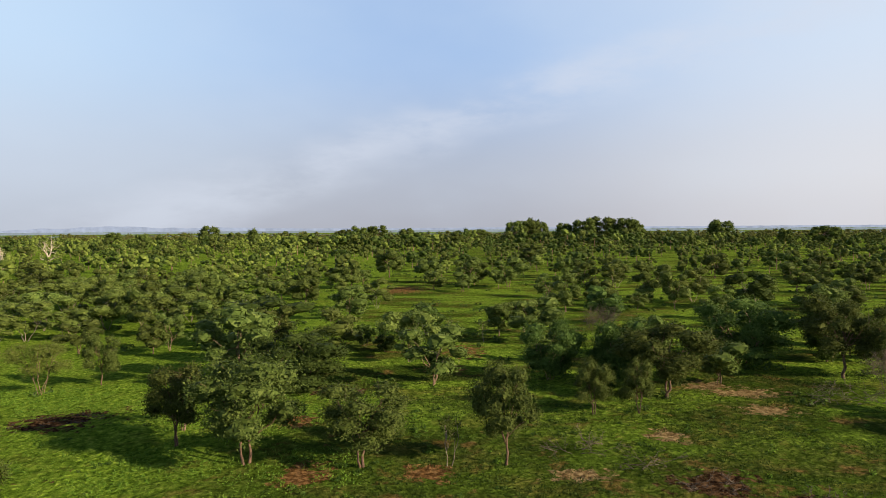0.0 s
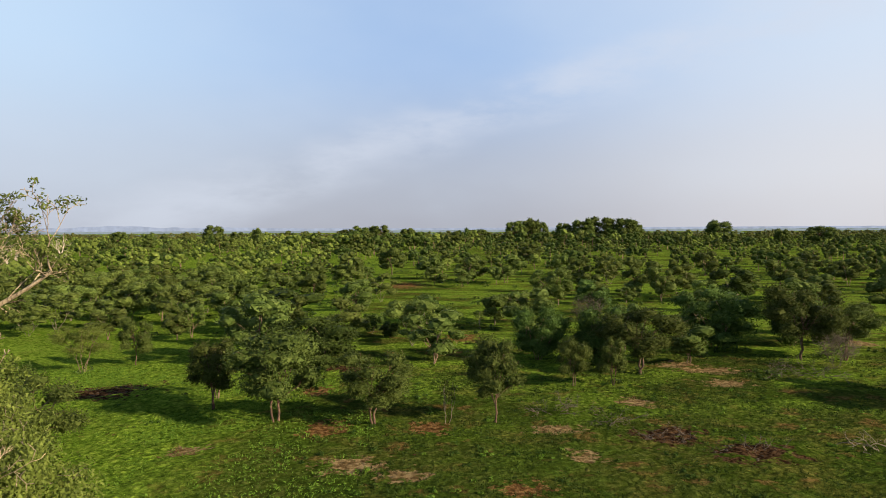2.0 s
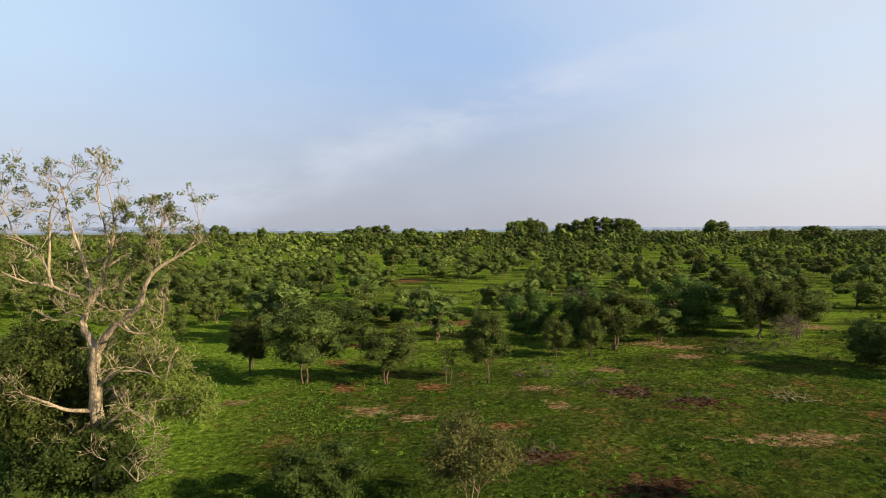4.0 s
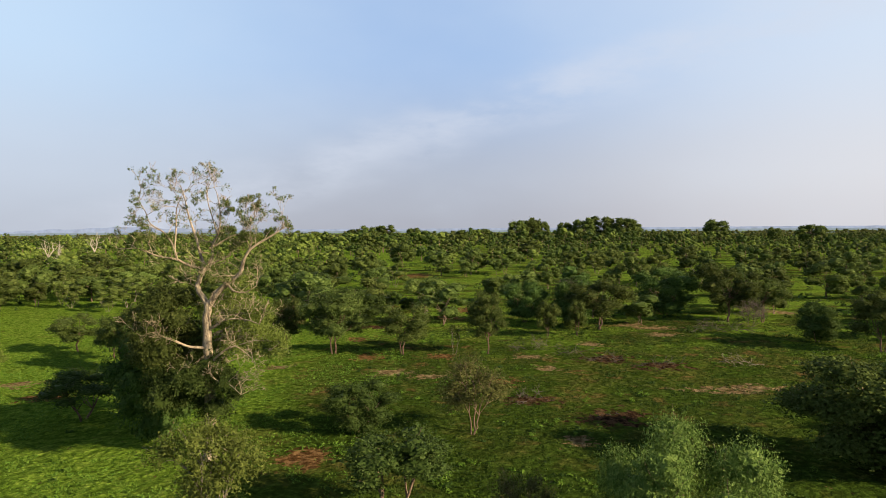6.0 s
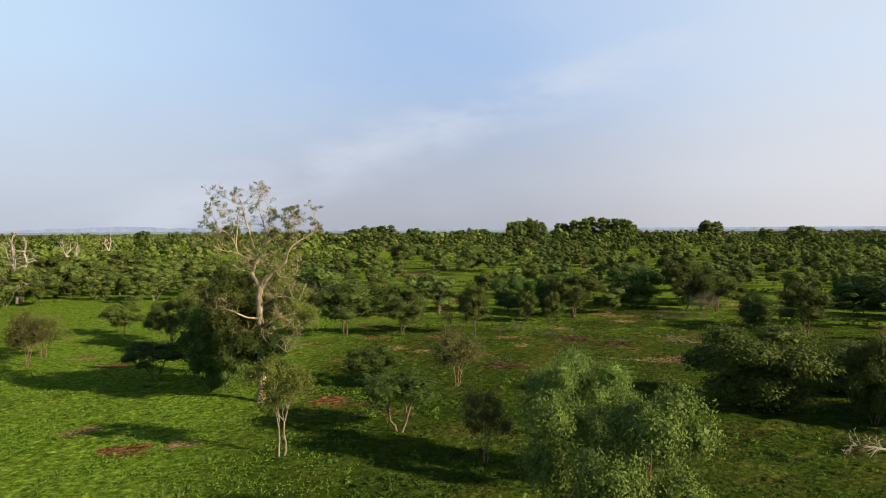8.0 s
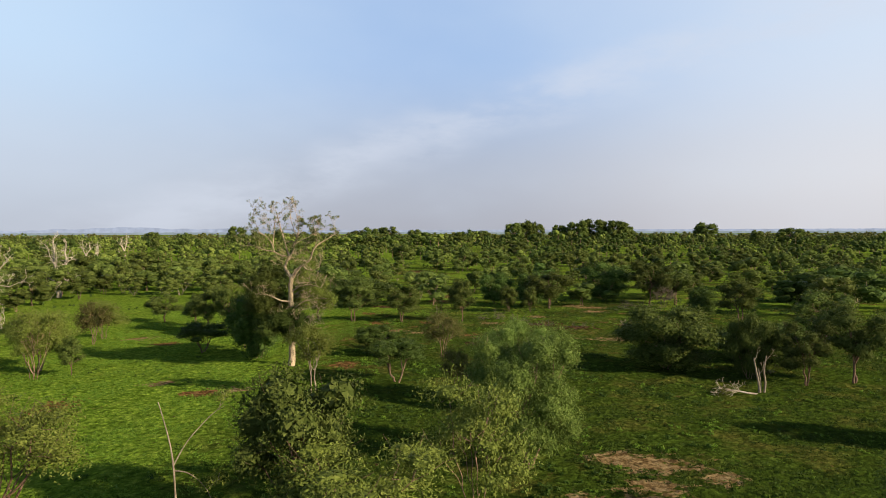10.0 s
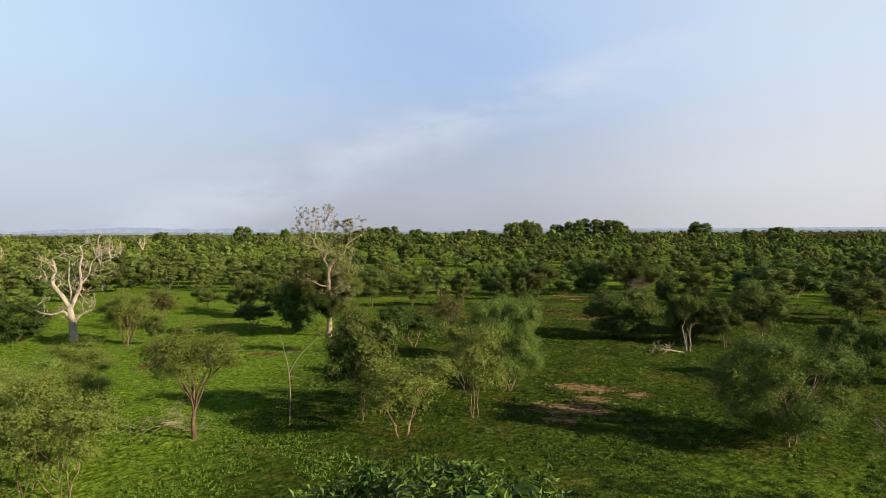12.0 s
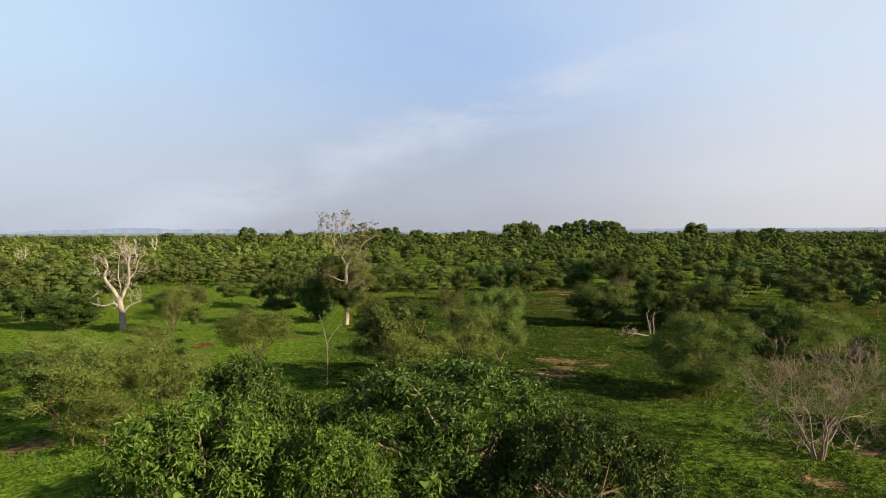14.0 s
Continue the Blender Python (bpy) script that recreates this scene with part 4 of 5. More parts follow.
        tufts += [e for e in ends if rng.random() < share]
    V = leaf_arrays(rng, [tuple(c) for c in tufts], [0.24] * len(tufts), 20, 0.12, 0.065, 0.1, 0.8, 0.4)
    part("crown", leaf_mesh("crown", V, LEAF_WOOD), root, "sparse tufts of green leaves")

    def mantle(name, many, mid, half, size, sprays, hull, material, label, seed, leaf=0.15):
        r = np.random.default_rng(seed)
        d = r.normal(size=(many, 3))
        d /= np.linalg.norm(d, axis=1, keepdims=True)
        C = np.array(mid) + d * np.array(half) * (r.uniform(0.25, 1.0, many) ** 0.5)[:, None]
        V, F = foliage(r, C, r.uniform(*size, many), (1, 1, 1), 0, sprays, 10, leaf, leaf * 0.55, 0.26, hull, 0.5, 0.3, 3, False, 0.2, 0.9, (0.7, 1.1))
        V[:, 2] = np.maximum(V[:, 2], 0.05)
        me = mesh_from_arrays(name, V, F)
        me.materials.append(material)
        part(name, me, root, label)
        return C

    # the sun on the upper climbers is put into their lighter leaf colour
    mantle("climber", 26, (-2.3, 0.7, 8.2), (2.7, 1.9, 2.7), (0.75, 1.2), 1700, 0.66, LEAF, "thick olive green climbers round the trunk", 5)
    mantle("climber", 20, (-0.6, -0.5, 4.8), (2.8, 1.5, 1.7), (0.7, 1.1), 1200, 0.7, LEAF_DARK, "thick dark green climbers round the trunk", 6)
    # this side faces the sun: its light is put into the paler leaves
    C = mantle("hanging_foliage", 30, (2.4, 1.5, 9.0), (2.5, 1.6, 3.2), (0.6, 1.0), 1800, 0.25, LEAF_PALE, "thin olive foliage on drooping side branches", 7, 0.14)
    w = Wood()
    for c in C:
        b = bent(rng, Vector((c[0] * 0.15, c[1] * 0.3, c[2] - 0.6)), Vector(c), 4, 0.08, 0.1)
        w.limb(b, taper(0.045, 0.012, 5), 4)
        ends = []
        for p in b[2:]:
            branching(rng, w, p, rand_dir(rng), 0.6, 0.018, 2, ends, 0.8, -0.05, 0.75, 3, 0.007)
    part("branch", w.mesh("branch", BARK_PALE), root)
    PLANTED.append((x, y, 5))


def dead_tree(x, y, height, seed, lean=0.0, turn=0.0, forks=2, label="bleached dead tree with bare forked limbs"):
    """A thick white skeleton of a tree."""
    rng = np.random.default_rng(seed)
    root = tagged(new("dead_tree"), label, "dead tree", "dead trees")
    s = height / 14
    root.matrix_basis = pose(x, y, ground_z(x, y), 0, 0, turn) @ Matrix.Diagonal((s, s, s, 1))
    w = Wood()
    stout(rng, w, [(0.35, 0, -0.5), (0.25, 0, 1.2), (0.0 + lean, 0, 3.4), (-0.25 + lean, 0.1, 5.4)], 0.66, 0.42, 11)
    part("trunk", w.mesh("trunk", BARK_DEAD), root)
    limbs = [
        ([(-0.2, 0.1, 4.8), (-1.2, -0.1, 6.6), (-2.3, -0.3, 8.2), (-2.6, -0.3, 9.2), (-2.1, -0.2, 10.6), (-2.6, -0.2, 12.2)], 0.42, 0.14),
        ([(-0.1, 0.1, 5.0), (0.7, 0.3, 6.8), (1.3, 0.4, 8.6), (1.2, 0.4, 11.0), (1.6, 0.4, 12.8), (1.2, 0.5, 14.0)], 0.36, 0.09),
        ([(-0.2, 0.0, 3.2), (-0.9, -0.4, 4.4), (-2.3, -0.7, 4.0), (-4.2, -1.0, 4.4), (-4.9, -1.0, 5.2)], 0.24, 0.08),
        ([(0.2, 0.0, 2.3), (0.9, 0.5, 3.6), (2.0, 0.8, 4.3), (3.0, 1.0, 4.6)], 0.24, 0.07),
        ([(1.2, 0.4, 8.4), (0.2, 0.9, 9.6), (-0.4, 1.2, 11.4)], 0.16, 0.06),
        ([(1.2, 0.4, 9.0), (2.4, 0.2, 9.8), (4.4, 0.2, 9.6)], 0.14, 0.05),
        ([(0.9, 0.3, 7.2), (1.6, -0.9, 7.4), (2.6, -1.4, 6.4)], 0.14, 0.05),
        ([(-2.3, -0.3, 8.2), (-3.4, -0.1, 8.9), (-4.0, 0.2, 10.2), (-4.9, 0.3, 11.0)], 0.15, 0.05),
        ([(1.3, 0.4, 8.4), (2.2, 0.9, 9.8), (2.6, 1.1, 11.6), (3.6, 1.2, 12.6)], 0.15, 0.05),
        ([(-0.2, 0.1, 5.0), (-0.4, 0.8, 7.0), (-0.9, 1.1, 9.0), (-0.7, 1.2, 12.4)], 0.20, 0.06),
    ]
    for line, r0, r1 in limbs:
        w, ends = Wood(), []
        fine = stout(rng, w, line, r0, r1, 7)
        for p in fine[len(fine) // 3::2] + [fine[-1]]:
            d = rand_dir(rng)
            d.z = abs(d.z) * 0.6
            branching(rng, w, p, d, rng.uniform(0.7, 1.4), r1 * 0.8, forks, ends, 0.85, 0.05, 0.72, 5, 0.02)
        part("limb", w.mesh("limb", BARK_DEAD), root)
    PLANTED.append((x, y, 3))


def bare_tree(x, y, height, width):
    """A leafless tree with many stems and a haze of fine twigs."""
    rng = np.random.default_rng(77)
    root = tagged(new("bare_tree"), "leafless grey-brown tree with many thin twigs", "tree")
    root.matrix_basis = pose(x, y, ground_z(x, y))
    for i in range(7):
        a = 2 * math.pi * i / 7 + rng.uniform(-0.3, 0.3)
        w, ends = Wood(), []
        d = Vector((math.cos(a) * 0.34, math.sin(a) * 0.34, 1.0))
        foot = Vector((math.cos(a) * 0.25, math.sin(a) * 0.25, -0.2))
        branching(rng, w, foot, d, height * 0.30, 0.085, 7, ends, 0.62, 0.03, 0.80, 6, 0.007)
        part("stem", w.mesh("stem", TWIG_BROWN if i % 4 else BARK_PALE), root)
    PLANTED.append((x, y, width / 2))


def snag(x, y):
    """A broken pale trunk with two bare stems, and a limb that lies beside it."""
    rng = np.random.default_rng(8)
    root = tagged(new("snag"), "pale broken stems of a dead tree standing in grass", "dead tree")
    root.matrix_basis = pose(x, y, ground_z(x, y)) @ Matrix.Diagonal((0.9, 0.9, 0.74, 1))
    for pts, r in (([(0, 0, -0.2), (-0.2, 0, 1.6), (-0.5, 0.1, 3.6), (-0.7, 0, 4.6)], 0.15), ([(0.35, 0.1, -0.2), (0.5, 0, 1.5), (0.4, 0.1, 3.0), (0.6, 0.1, 4.8)], 0.14),
                   ([(0.1, 0.2, -0.1), (0.1, 0.2, 1.5), (-0.1, 0.3, 3.2)], 0.12)):
        w, ends = Wood(), []
        fine = stout(rng, w, pts, r, 0.05, 7)
        branching(rng, w, fine[-3], Vector((0.4, 0.1, 1)), 0.9, 0.04, 2, ends, 0.8)
        part("stem", w.mesh("stem", BARK_PALE), root)
    w, ends = Wood(), []
    fallen = tagged(new("fallen_branch"), "pale fallen branch lying on the grass", "branch")
    fallen.matrix_basis = pose(x - 0.4, y - 0.3, ground_z(x, y))
    fine = stout(rng, w, [(0, 0, 0.1), (-1.0, -0.1, 0.3), (-2.0, 0.0, 0.5), (-2.7, 0.2, 0.5)], 0.12, 0.05, 7)
    for p in fine[4:]:
        branching(rng, w, p, Vector((-0.8, rng.uniform(-0.7, 0.7), 0.1)), 0.8, 0.035, 3, ends, 0.9, -0.05)
    part("limb", w.mesh("limb", BARK_DEAD), fallen)
    V = leaf_arrays(rng, [(-2.6, 0, 0.5), (-3.2, 0.4, 0.5), (-3.4, -0.5, 0.45), (-2.5, 0.7, 0.4)], [0.6] * 4, 90, 0.18, 0.08)
    part("withered_leaves", leaf_mesh("withered_leaves", V, LEAF_OLIVE), fallen)


def brush_pile(x, y, length, width, height, seed, turn=0.0, label="heap of dry brushwood on bare soil", lying=None):
    """Dead branches thrown in a heap."""
    rng = np.random.default_rng(seed)
    root = tagged(new("brush_pile"), label, "brushwood", "brush piles")
    root.matrix_basis = pose(x, y, ground_z(x, y), 0, 0, turn)
    for i in range(max(6, int(length * 3.0))):
        w, ends = Wood(), []
        a = rng.uniform(0, 2 * math.pi)
        p = Vector((rng.uniform(-0.5, 0.5) * length, rng.uniform(-0.5, 0.5) * width, rng.uniform(0.02, 0.45) * height))
        branching(rng, w, p, Vector((math.cos(a), math.sin(a) * 0.6, 0.25)), rng.uniform(0.35, 0.6) * height + 0.2, rng.uniform(0.018, 0.04) * (1 if lying is None else 1.7), 3, ends, 0.7, -0.02, 0.8, 4, 0.008)
        part("branch", w.mesh("branch", TWIG if lying is None else lying), root)


emergent_tree(-16.0, 6.5)
plant("bush", -21.3, 12.0, 8.0, 6.8)
dead_tree(-56.0, 13.0, 14.2, 3, 0.0, 0.0, 3)
dead_tree(-94.6, 99.1, 14.5, 9, 0.3, 150)
dead_tree(-169, 290, 13, 12, 0.2, 60, 1)
dead_tree(-170, 253, 11, 14, -0.2, 200, 1)
dead_tree(-158, 240, 10, 15, 0.1, 300, 1)
dead_tree(-176, 178, 10, 16, 0.1, 30, 1)
bare_tree(25.0, -59.4, 8.2, 9.0)
snag(29.4, -7.4)
brush_pile(9.0, 44.5, 4.0, 2.0, 1.0, 21)
brush_pile(12.8, 41.0, 3.4, 2.0, 0.9, 22)
brush_pile(16.5, 37.5, 4.2, 2.2, 0.6, 23, 20)
brush_pile(21.0, 34.0, 4.5, 2.4, 0.5, 24, 10)
brush_pile(35.5, 56.5, 7.0, 3.0, 1.6, 25)
brush_pile(30.0, 34.5, 3.6, 2.0, 1.0, 26, 0, "grey heap of dead branches in the meadow", BARK_PALE)
brush_pile(6.0, 20.4, 2.6, 1.4, 0.7, 27)
brush_pile(-20.9, -38.2, 4.4, 1.8, 1.9, 28, 10, "pale dead branches fallen beside a tree", BARK_PALE)
brush_pile(33.5, 1.2, 3.0, 1.6, 0.9, 29, 0, "dry branches on reddish soil under a bush")
brush_pile(26.8, -58.0, 4.0, 1.8, 1.4, 30, 0, "bare grey branches lying in the grass", BARK_PALE)


def thin_pole_tree(x, y):
    """A thin crooked young tree, nearly bare, with one bough that hangs."""
    rng = np.random.default_rng(41)
    root = tagged(new("young_tree"), "thin nearly bare young tree with one hanging bough", "tree")
    root.matrix_basis = pose(x, y, ground_z(x, y))
    w, ends = Wood(), []
    stout(rng, w, [(0, 0, -0.2), (0.1, 0, 2), (0.0, 0, 4.2), (-0.3, 0.1, 5.6), (-0.7, 0.1, 7.0)], 0.075, 0.02, 7)
    for line in ([(0.0, 0, 4.0), (0.7, 0, 5.2), (1.8, 0.1, 6.4), (2.4, 0.1, 6.8)], [(0.05, 0, 3.8), (0.8, -0.1, 3.7), (1.5, -0.1, 3.1), (1.8, -0.1, 2.5)]):
        fine = stout(rng, w, line, 0.04, 0.012, 5)
        branching(rng, w, fine[-4], Vector((0.5, 0, 0.6)), 0.6, 0.014, 2, ends)
    part("trunk", w.mesh("trunk", BARK_PALE), root)
    V = leaf_arrays(rng, [tuple(e) for e in ends] + [(1.5, -0.1, 3.0), (1.8, -0.1, 2.4), (1.1, 0, 3.5)], [0.4] * (len(ends) + 3), 26, 0.16, 0.07, 0.3)
    part("crown", leaf_mesh("crown", V, LEAF_PALE), root)


thin_pole_tree(-11.5, -37.2)


# ---- the open woodland farther off ----
def woodland():
    rng = np.random.default_rng(3)
    cell, taken = {}, []
    for x, y, r in PLANTED:
        cell.setdefault((int(x // 12), int(y // 12)), []).append((x, y, r))

    def free(x, y, r):
        cx, cy = int(x // 12), int(y // 12)
        for i in (-1, 0, 1):
            for j in (-1, 0, 1):
                for px, py, pr in cell.get((cx + i, cy + j), ()):
                    if (px - x) ** 2 + (py - y) ** 2 < (0.72 * (pr + r)) ** 2:
                        return False
        return True

    while len(taken) < 2700:
        y = 40 + 760 * rng.random() ** 1.4
        x = rng.uniform(-1, 1) * (0.70 * (y + 104) + 30)
        west = smoothstep(-20, -70, x)
        open_field = noise.noise(Vector((x * 0.012, y * 0.030, 3.1))) * 0.5 + 0.5
        lanes = noise.noise(Vector((x * 0.02, y * 0.075, 9.7))) * 0.5 + 0.5
        if y < 105 - 70 * west + 20 * lanes and not (x > 62 or x < -58):
            if y < 58 or rng.random() < 0.45:
                continue
        if 26 < x < 110 and y < 150 and rng.random() < 0.5:
            continue
        if -86 < x < -18 and 38 < y < 93 and not (x > -30 and y > 62):
            continue
        need = smoothstep(0.34, 0.62, 0.5 * open_field + 0.7 * (lanes - 0.5) + 0.25 + 0.12 * west)
        thick = 0.38 + 0.12 * west + 0.55 * smoothstep(260, 560, y)
        if rng.random() > thick * (0.12 + need):
            continue
        w = rng.uniform(4.2, 8.2) * (1.25 if rng.random() < 0.15 else 1)
        if not free(x, y, w / 2):
            continue
        cell.setdefault((int(x // 12), int(y // 12)), []).append((x, y, w / 2))
        taken.append((x, y, w, min(9.5, w * rng.uniform(0.78, 1.08))))
    # taller trees stand up here and there from the far woods
    for _ in range(110):
        y = rng.uniform(380, 800)
        w = rng.uniform(6, 12)
        taken.append((rng.uniform(-1, 1) * 0.68 * (y + 104), y, w, rng.uniform(8.5, 14.0)))
    # a belt of tall old trees hides the horizon in the middle
    for _ in range(150):
        y = rng.uniform(430, 800)
        slope = rng.uniform(-0.33, 0.40)
        tall = rng.uniform(9.5, 14.5) - 3.5 * smoothstep(0.24, 0.40, slope) - 3.0 * smoothstep(-0.22, -0.33, slope)
        taken.append((slope * (y + 50), y, tall * rng.uniform(0.8, 1.4), tall + (2.5 if rng.random() < 0.08 else 0)))
    taken.sort(key=lambda q: math.hypot(q[0], q[1] + 104))
    return taken


WOODS = woodland()
for i, (x, y, w, h) in enumerate(WOODS[:290]):
    plant("woodpale" if (x < -25 and i % 2) or i % 7 == 0 else "wood", x, y, min(h, 8.5), w)


def joined_trees(name, places, label, clumps, sprays, leaf, seed, leaves, stems=True):
    """Trees too many to count, as one mesh."""
    rng = np.random.default_rng(seed)
    models = []
    for _ in range(12):
        C, S = boughs_of(rng, clumps, 0.58, (0.30, 0.50), -0.5, 0.28)
        V, F = foliage(rng, C, S, (0.5, 0.5, 0.45), 0.53, sprays, 4, leaf, leaf * 0.62, 0.035, 0.84, 0.3, 0.35, 3, True, 0.08, 0.85, (0.86, 1.05))
        w = Wood()
        w.limb([Vector((0, 0, -0.05)), Vector((0.03, 0.02, 0.3)), Vector((0.0, 0, 0.62))], (0.026, 0.018, 0.010), 3)
        models.append((V, F, np.array([tuple(v) for v in w.verts]), np.array(w.faces)))
    crowns, cfaces, trunks, tfaces, n, m = [], [], [], [], 0, 0
    for x, y, w, h in places:
        V, CF, T, F = models[rng.integers(12)]
        a = rng.uniform(0, 2 * math.pi)
        R = np.array(((math.cos(a) * w, -math.sin(a) * w, 0), (math.sin(a) * w, math.cos(a) * w, 0), (0, 0, h)))
        at = np.array((x, y, ground_z(x, y)))
        crowns.append(V @ R.T + at)
        cfaces.append(CF + m)
        m += len(V)
        trunks.append(T @ R.T + at)
        tfaces.append(F + n)
        n += len(T)
    root = tagged(new(name), label, "woodland", kind="stuff")
    me = mesh_from_arrays("crown", np.concatenate(crowns), np.concatenate(cfaces))
    me.materials.append(leaves)
    tagged(part("crown", me, root), kind="stuff")
    if not stems:
        return
    me = mesh_from_arrays("trunk", np.concatenate(trunks), np.concatenate(tfaces), True)
    me.materials.append(BARK)
    tagged(part("trunk", me, root), kind="stuff")


REST = WOODS[290:]
WEST = [q for q in REST if q[0] < -0.10 * (q[1] + 104) - 10]
EAST = [q for q in REST if q[0] >= -0.10 * (q[1] + 104) - 10]
# the pale leaf colour puts haze into half of the western woods
joined_trees("woodland", WEST[0::2] + EAST[0::6], "green woodland stretching over the plain, its leaves paled for haze", 6, 22, 0.055, 51, LEAF_PALE)
joined_trees("woodland", WEST[1::4] + EAST[1::3], "dark green trees scattered over the plain", 6, 22, 0.055, 52, LEAF_DARK)
joined_trees("woodland", WEST[3::4] + EAST[2::3] + EAST[3::6], "green trees scattered over the plain", 6, 22, 0.055, 53, LEAF)


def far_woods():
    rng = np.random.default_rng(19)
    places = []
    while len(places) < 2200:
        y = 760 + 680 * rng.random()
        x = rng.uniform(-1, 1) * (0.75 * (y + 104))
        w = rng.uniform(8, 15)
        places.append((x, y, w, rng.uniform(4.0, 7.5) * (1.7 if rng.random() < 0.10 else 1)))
    # greyish olive leaves, so that their tone carries the haze of distance
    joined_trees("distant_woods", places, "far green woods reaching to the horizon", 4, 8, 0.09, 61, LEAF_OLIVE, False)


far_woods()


def backdrop_line(away, low, rise, west_hill, colour, haze_glow, seed, label):
    """One line of distance, so far off that it never shifts: woods or hills, their haze painted on as a glow."""
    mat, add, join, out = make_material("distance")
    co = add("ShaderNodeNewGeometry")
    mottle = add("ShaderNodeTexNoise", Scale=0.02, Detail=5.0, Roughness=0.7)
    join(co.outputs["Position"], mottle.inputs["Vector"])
    tone = ramp(add, join, mottle.outputs[0], ((0.35, tuple(0.8 * c for c in haze_glow)), (0.65, tuple(1.15 * c for c in haze_glow))))
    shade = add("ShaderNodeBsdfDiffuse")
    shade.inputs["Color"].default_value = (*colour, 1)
    # emission lays the pale haze over the surface's own dark colour
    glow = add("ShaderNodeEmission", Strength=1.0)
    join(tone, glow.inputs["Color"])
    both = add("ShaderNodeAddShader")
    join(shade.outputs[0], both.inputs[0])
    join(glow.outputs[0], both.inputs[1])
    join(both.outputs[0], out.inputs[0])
    n = 1400
    xs = np.linspace(-0.92, 0.92, n) * away
    tops = []
    for x in xs:
        bump = noise.fractal(Vector((x * 0.02, seed, 0.0)), 0.8, 2.0, 3)
        swell = noise.fractal(Vector((x * 0.0016, seed + 4.0, 0.0)), 0.7, 2.0, 4)
        tops.append(low + rise * max(-0.3, bump) + west_hill * smoothstep(-0.05, -0.42, x / away) * (0.7 + swell))
    ys = np.sqrt(np.maximum(away * away - (xs * 0.6) ** 2, 1.0))
    V = np.stack([np.concatenate([xs, xs]), np.concatenate([ys, ys + 6]), np.concatenate([np.full(n, -4.0), tops])], -1)
    i = np.arange(n - 1)
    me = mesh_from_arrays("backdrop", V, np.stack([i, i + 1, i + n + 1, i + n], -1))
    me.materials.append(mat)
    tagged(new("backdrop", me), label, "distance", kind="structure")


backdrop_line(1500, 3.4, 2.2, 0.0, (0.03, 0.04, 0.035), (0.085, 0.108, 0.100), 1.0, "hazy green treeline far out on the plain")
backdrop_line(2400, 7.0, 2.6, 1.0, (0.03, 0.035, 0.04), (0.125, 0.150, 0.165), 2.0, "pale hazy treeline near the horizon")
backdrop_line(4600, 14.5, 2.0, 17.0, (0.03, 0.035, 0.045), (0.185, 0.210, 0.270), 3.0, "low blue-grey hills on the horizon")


# ---- herbs and grass near the way ----
def herbs(name, material, lo, hi, n, seed, label):
    """A low carpet of leaves that stand up from the grass, left out on bare soil."""
    rng = np.random.default_rng(seed)
    y = -82 + 152 * rng.random(n) ** 1.15
    half = np.clip(26 + 0.36 * (y + 82), 0, 56)
    x = rng.uniform(np.maximum(lo, -half), np.minimum(hi, half))
    keep = np.array([noise.noise(Vector((a * 0.13, b * 0.13, 5.0))) + 0.6 * noise.noise(Vector((a * 0.55, b * 0.55, 1.0))) > -0.22 for a, b in zip(x, y)])
    for px, py, rx, ry, _ in PATCHES:
        keep &= np.hypot((x - px) / rx, (y - py) / ry) > 0.9 + 0.2 * rng.random(n)
    keep &= rng.random(n) < np.clip((y + 82) / 14, 0, 1) * np.clip((half - np.abs(x)) / 8 + 0.1, 0, 1)
    x, y = x[keep], y[keep]
    z = np.array([ground_z(a, b) for a, b in zip(x, y)])
    C = np.stack([x, y, z + 0.10], -1)
    V = leaf_arrays(rng, C, rng.uniform(0.10, 0.40, len(C)), 3, 0.17, 0.075, -0.6, 0.5, 0.4)
    tagged(new(name, leaf_mesh(name, V, material)), label, "grass", kind="stuff")


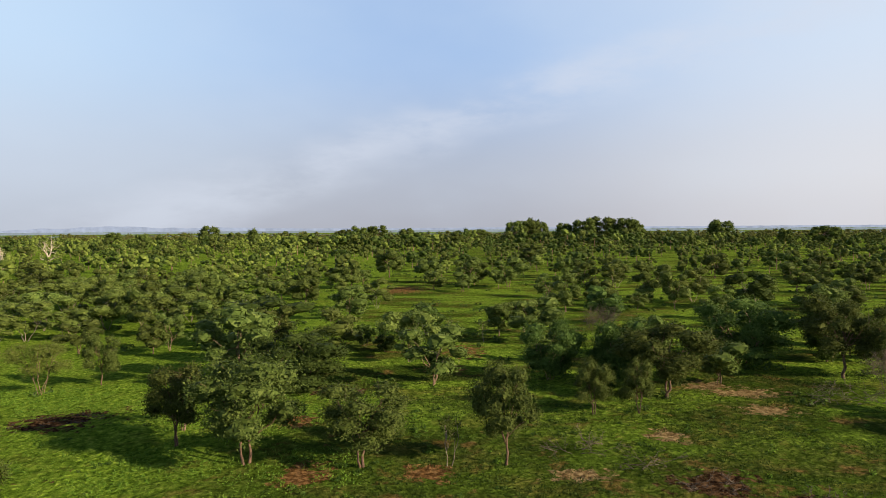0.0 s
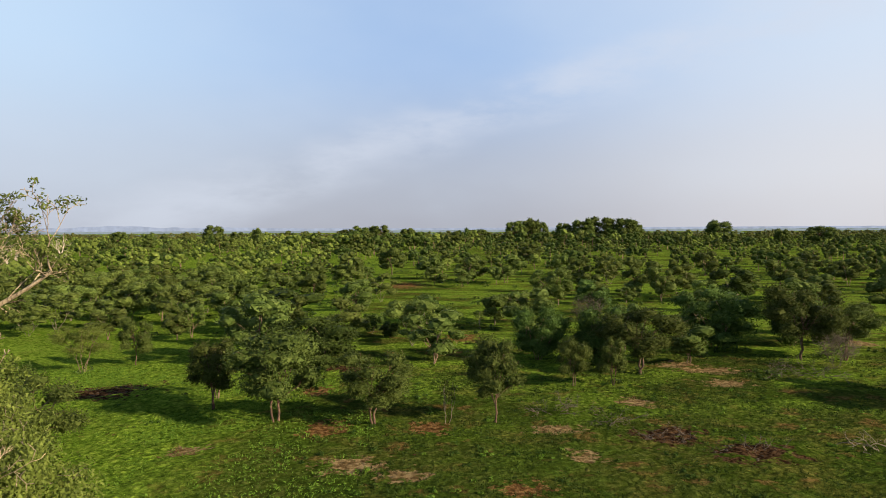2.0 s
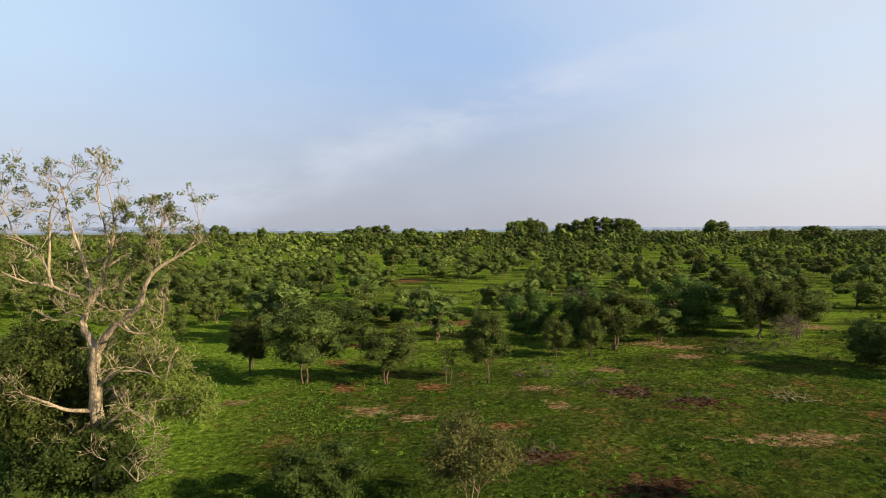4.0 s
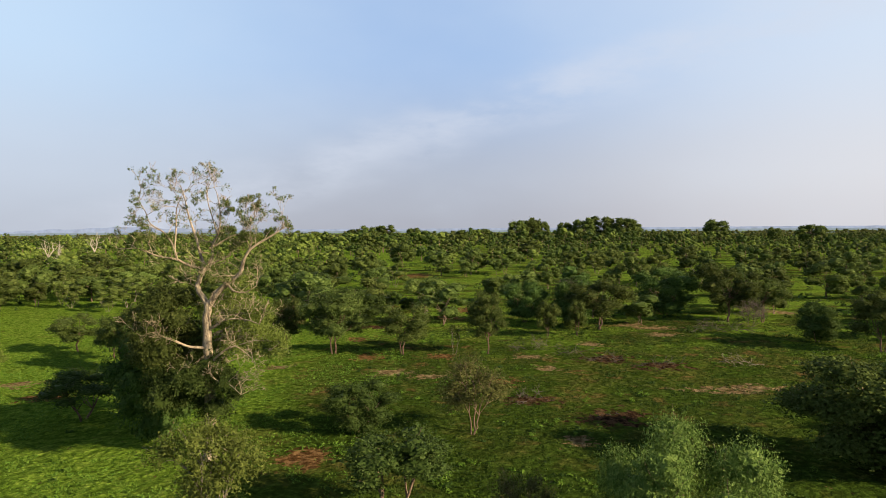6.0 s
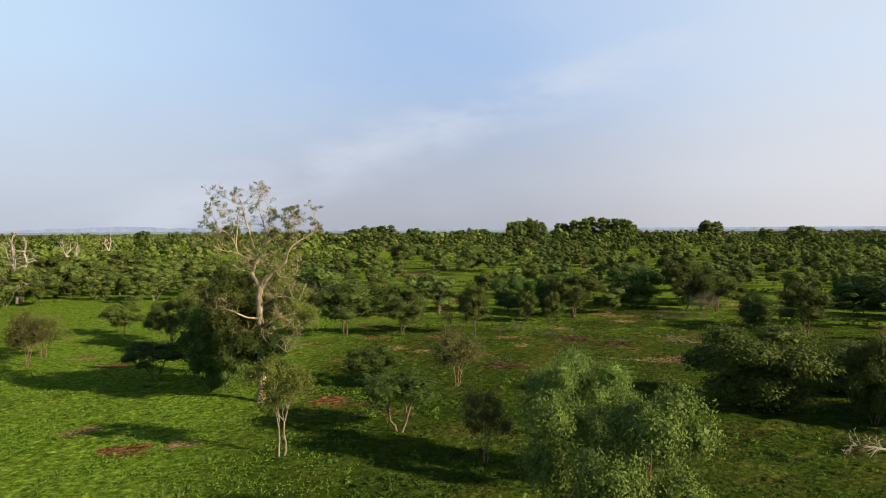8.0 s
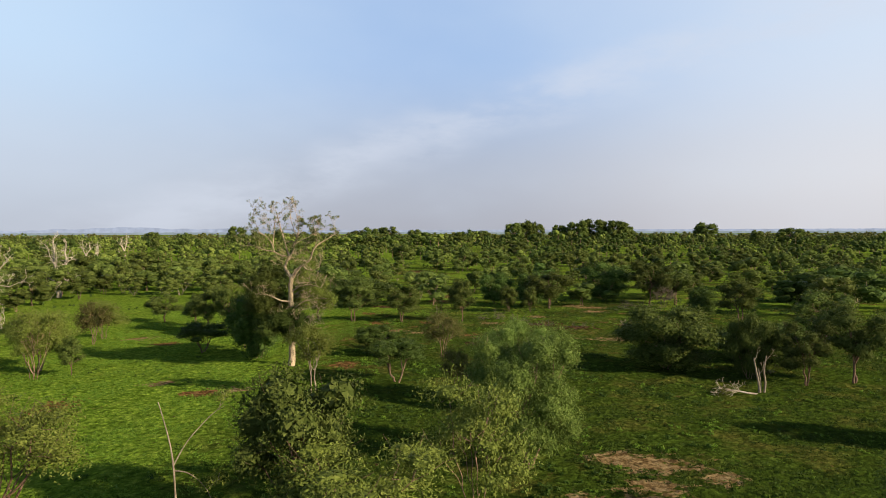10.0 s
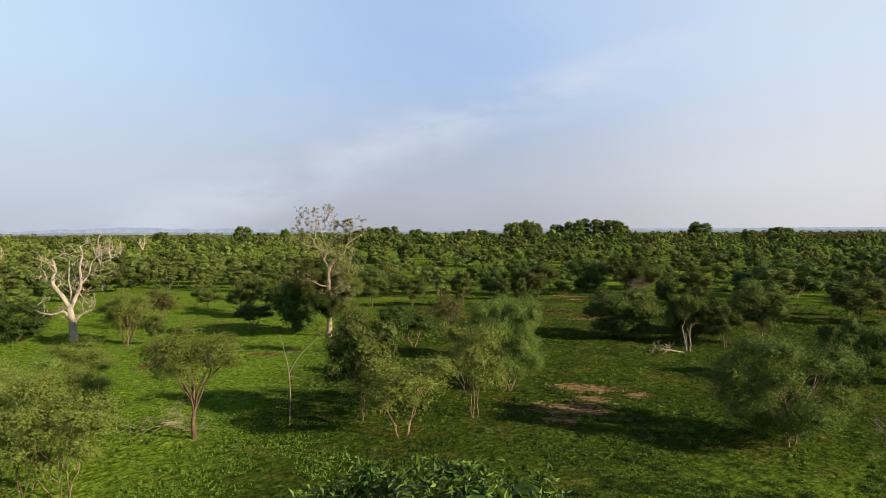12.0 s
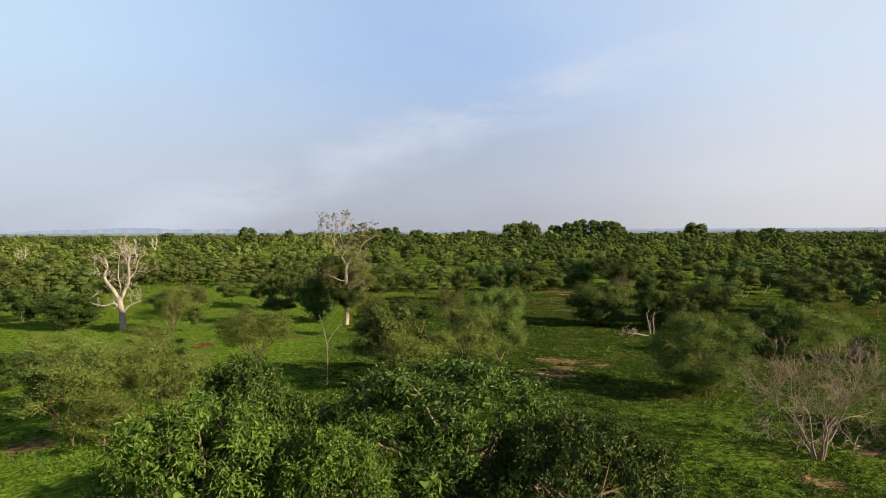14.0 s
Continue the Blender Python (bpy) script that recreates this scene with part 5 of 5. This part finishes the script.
def undergrowth(name, material, n, south, north, size, per, leaf, seed, label):
    """Low shrubs and tall weeds that darken the grass between the trees."""
    rng = np.random.default_rng(seed)
    C, R = [], []
    while len(C) < n:
        y = rng.uniform(south, north)
        x = rng.uniform(-1, 1) * (0.62 * (y + 104) + 4)
        if x < -8 and y < 93 and rng.random() < 0.88:
            continue
        if noise.noise(Vector((x * 0.05, y * 0.09, 2.0 + seed))) + 0.5 * noise.noise(Vector((x * 0.2, y * 0.2, 7.0))) < -0.05:
            continue
        if any(math.hypot((x - q[0]) / q[2], (y - q[1]) / q[3]) < 1.3 for q in PATCHES):
            continue
        s = rng.uniform(*size)
        for _ in range(2):
            C.append((x + rng.normal() * s, y + rng.normal() * s, ground_z(x, y) + 0.40 * s))
            R.append(s * rng.uniform(0.7, 1.2))
    V = leaf_arrays(rng, C, R, per, leaf, leaf * 0.6, 0.0, 0.75, 0.3, 0.0, (0, 0, 0), 3, 6, 0.4, 0.75)
    V[:, 2] = np.maximum(V[:, 2], -1.6)
    tagged(new(name, leaf_mesh(name, V, material)), label, "shrubs", kind="stuff")


undergrowth("undergrowth", LEAF_DARK, 2000, 52, 300, (0.35, 0.95), 13, 0.26, 81, "low dark shrubs scattered in the grass")
undergrowth("undergrowth", HERB_LUSH, 1500, -80, 56, (0.16, 0.40), 26, 0.14, 83, "fresh green herbs standing in the grass")
undergrowth("undergrowth", HERB_LUSH, 2600, -88, 10, (0.10, 0.26), 22, 0.12, 84, "leafy low herbs in loose clumps")
undergrowth("undergrowth", HERB, 2200, -80, 60, (0.18, 0.42), 30, 0.13, 82, "knee-high green weeds between the trees")


def soil_clods():
    """Dark lumps of turned-up earth on the churned spots."""
    rng = np.random.default_rng(91)
    unit = np.array(((1, 0, 0), (-1, 0, 0), (0, 1, 0), (0, -1, 0), (0, 0, 1), (0, 0, -1)), float)
    tri = np.array(((0, 2, 4), (2, 1, 4), (1, 3, 4), (3, 0, 4), (2, 0, 5), (1, 2, 5), (3, 1, 5), (0, 3, 5)))
    V, F = [], []
    for x, y, rx, ry, tone in PATCHES:
        if tone != 2:
            continue
        for _ in range(int(34 * rx * ry) + 8):
            a, r = rng.uniform(0, 2 * math.pi), rng.random() ** 0.5
            px, py, s = x + math.cos(a) * r * rx, y + math.sin(a) * r * ry, rng.uniform(0.04, 0.17)
            F.append(tri + 6 * len(V))
            V.append(unit * (s, s, s * 0.6) * rng.uniform(0.6, 1.3, (6, 3)) + (px, py, ground_z(px, py) + 0.10))
    if V:
        me = mesh_from_arrays("soil_clods", np.concatenate(V), np.concatenate(F), True)
        me.materials.append(CLOD)
        tagged(new("soil_clods", me), "dark crumbly clods of turned-up earth", "soil", kind="stuff")


soil_clods()
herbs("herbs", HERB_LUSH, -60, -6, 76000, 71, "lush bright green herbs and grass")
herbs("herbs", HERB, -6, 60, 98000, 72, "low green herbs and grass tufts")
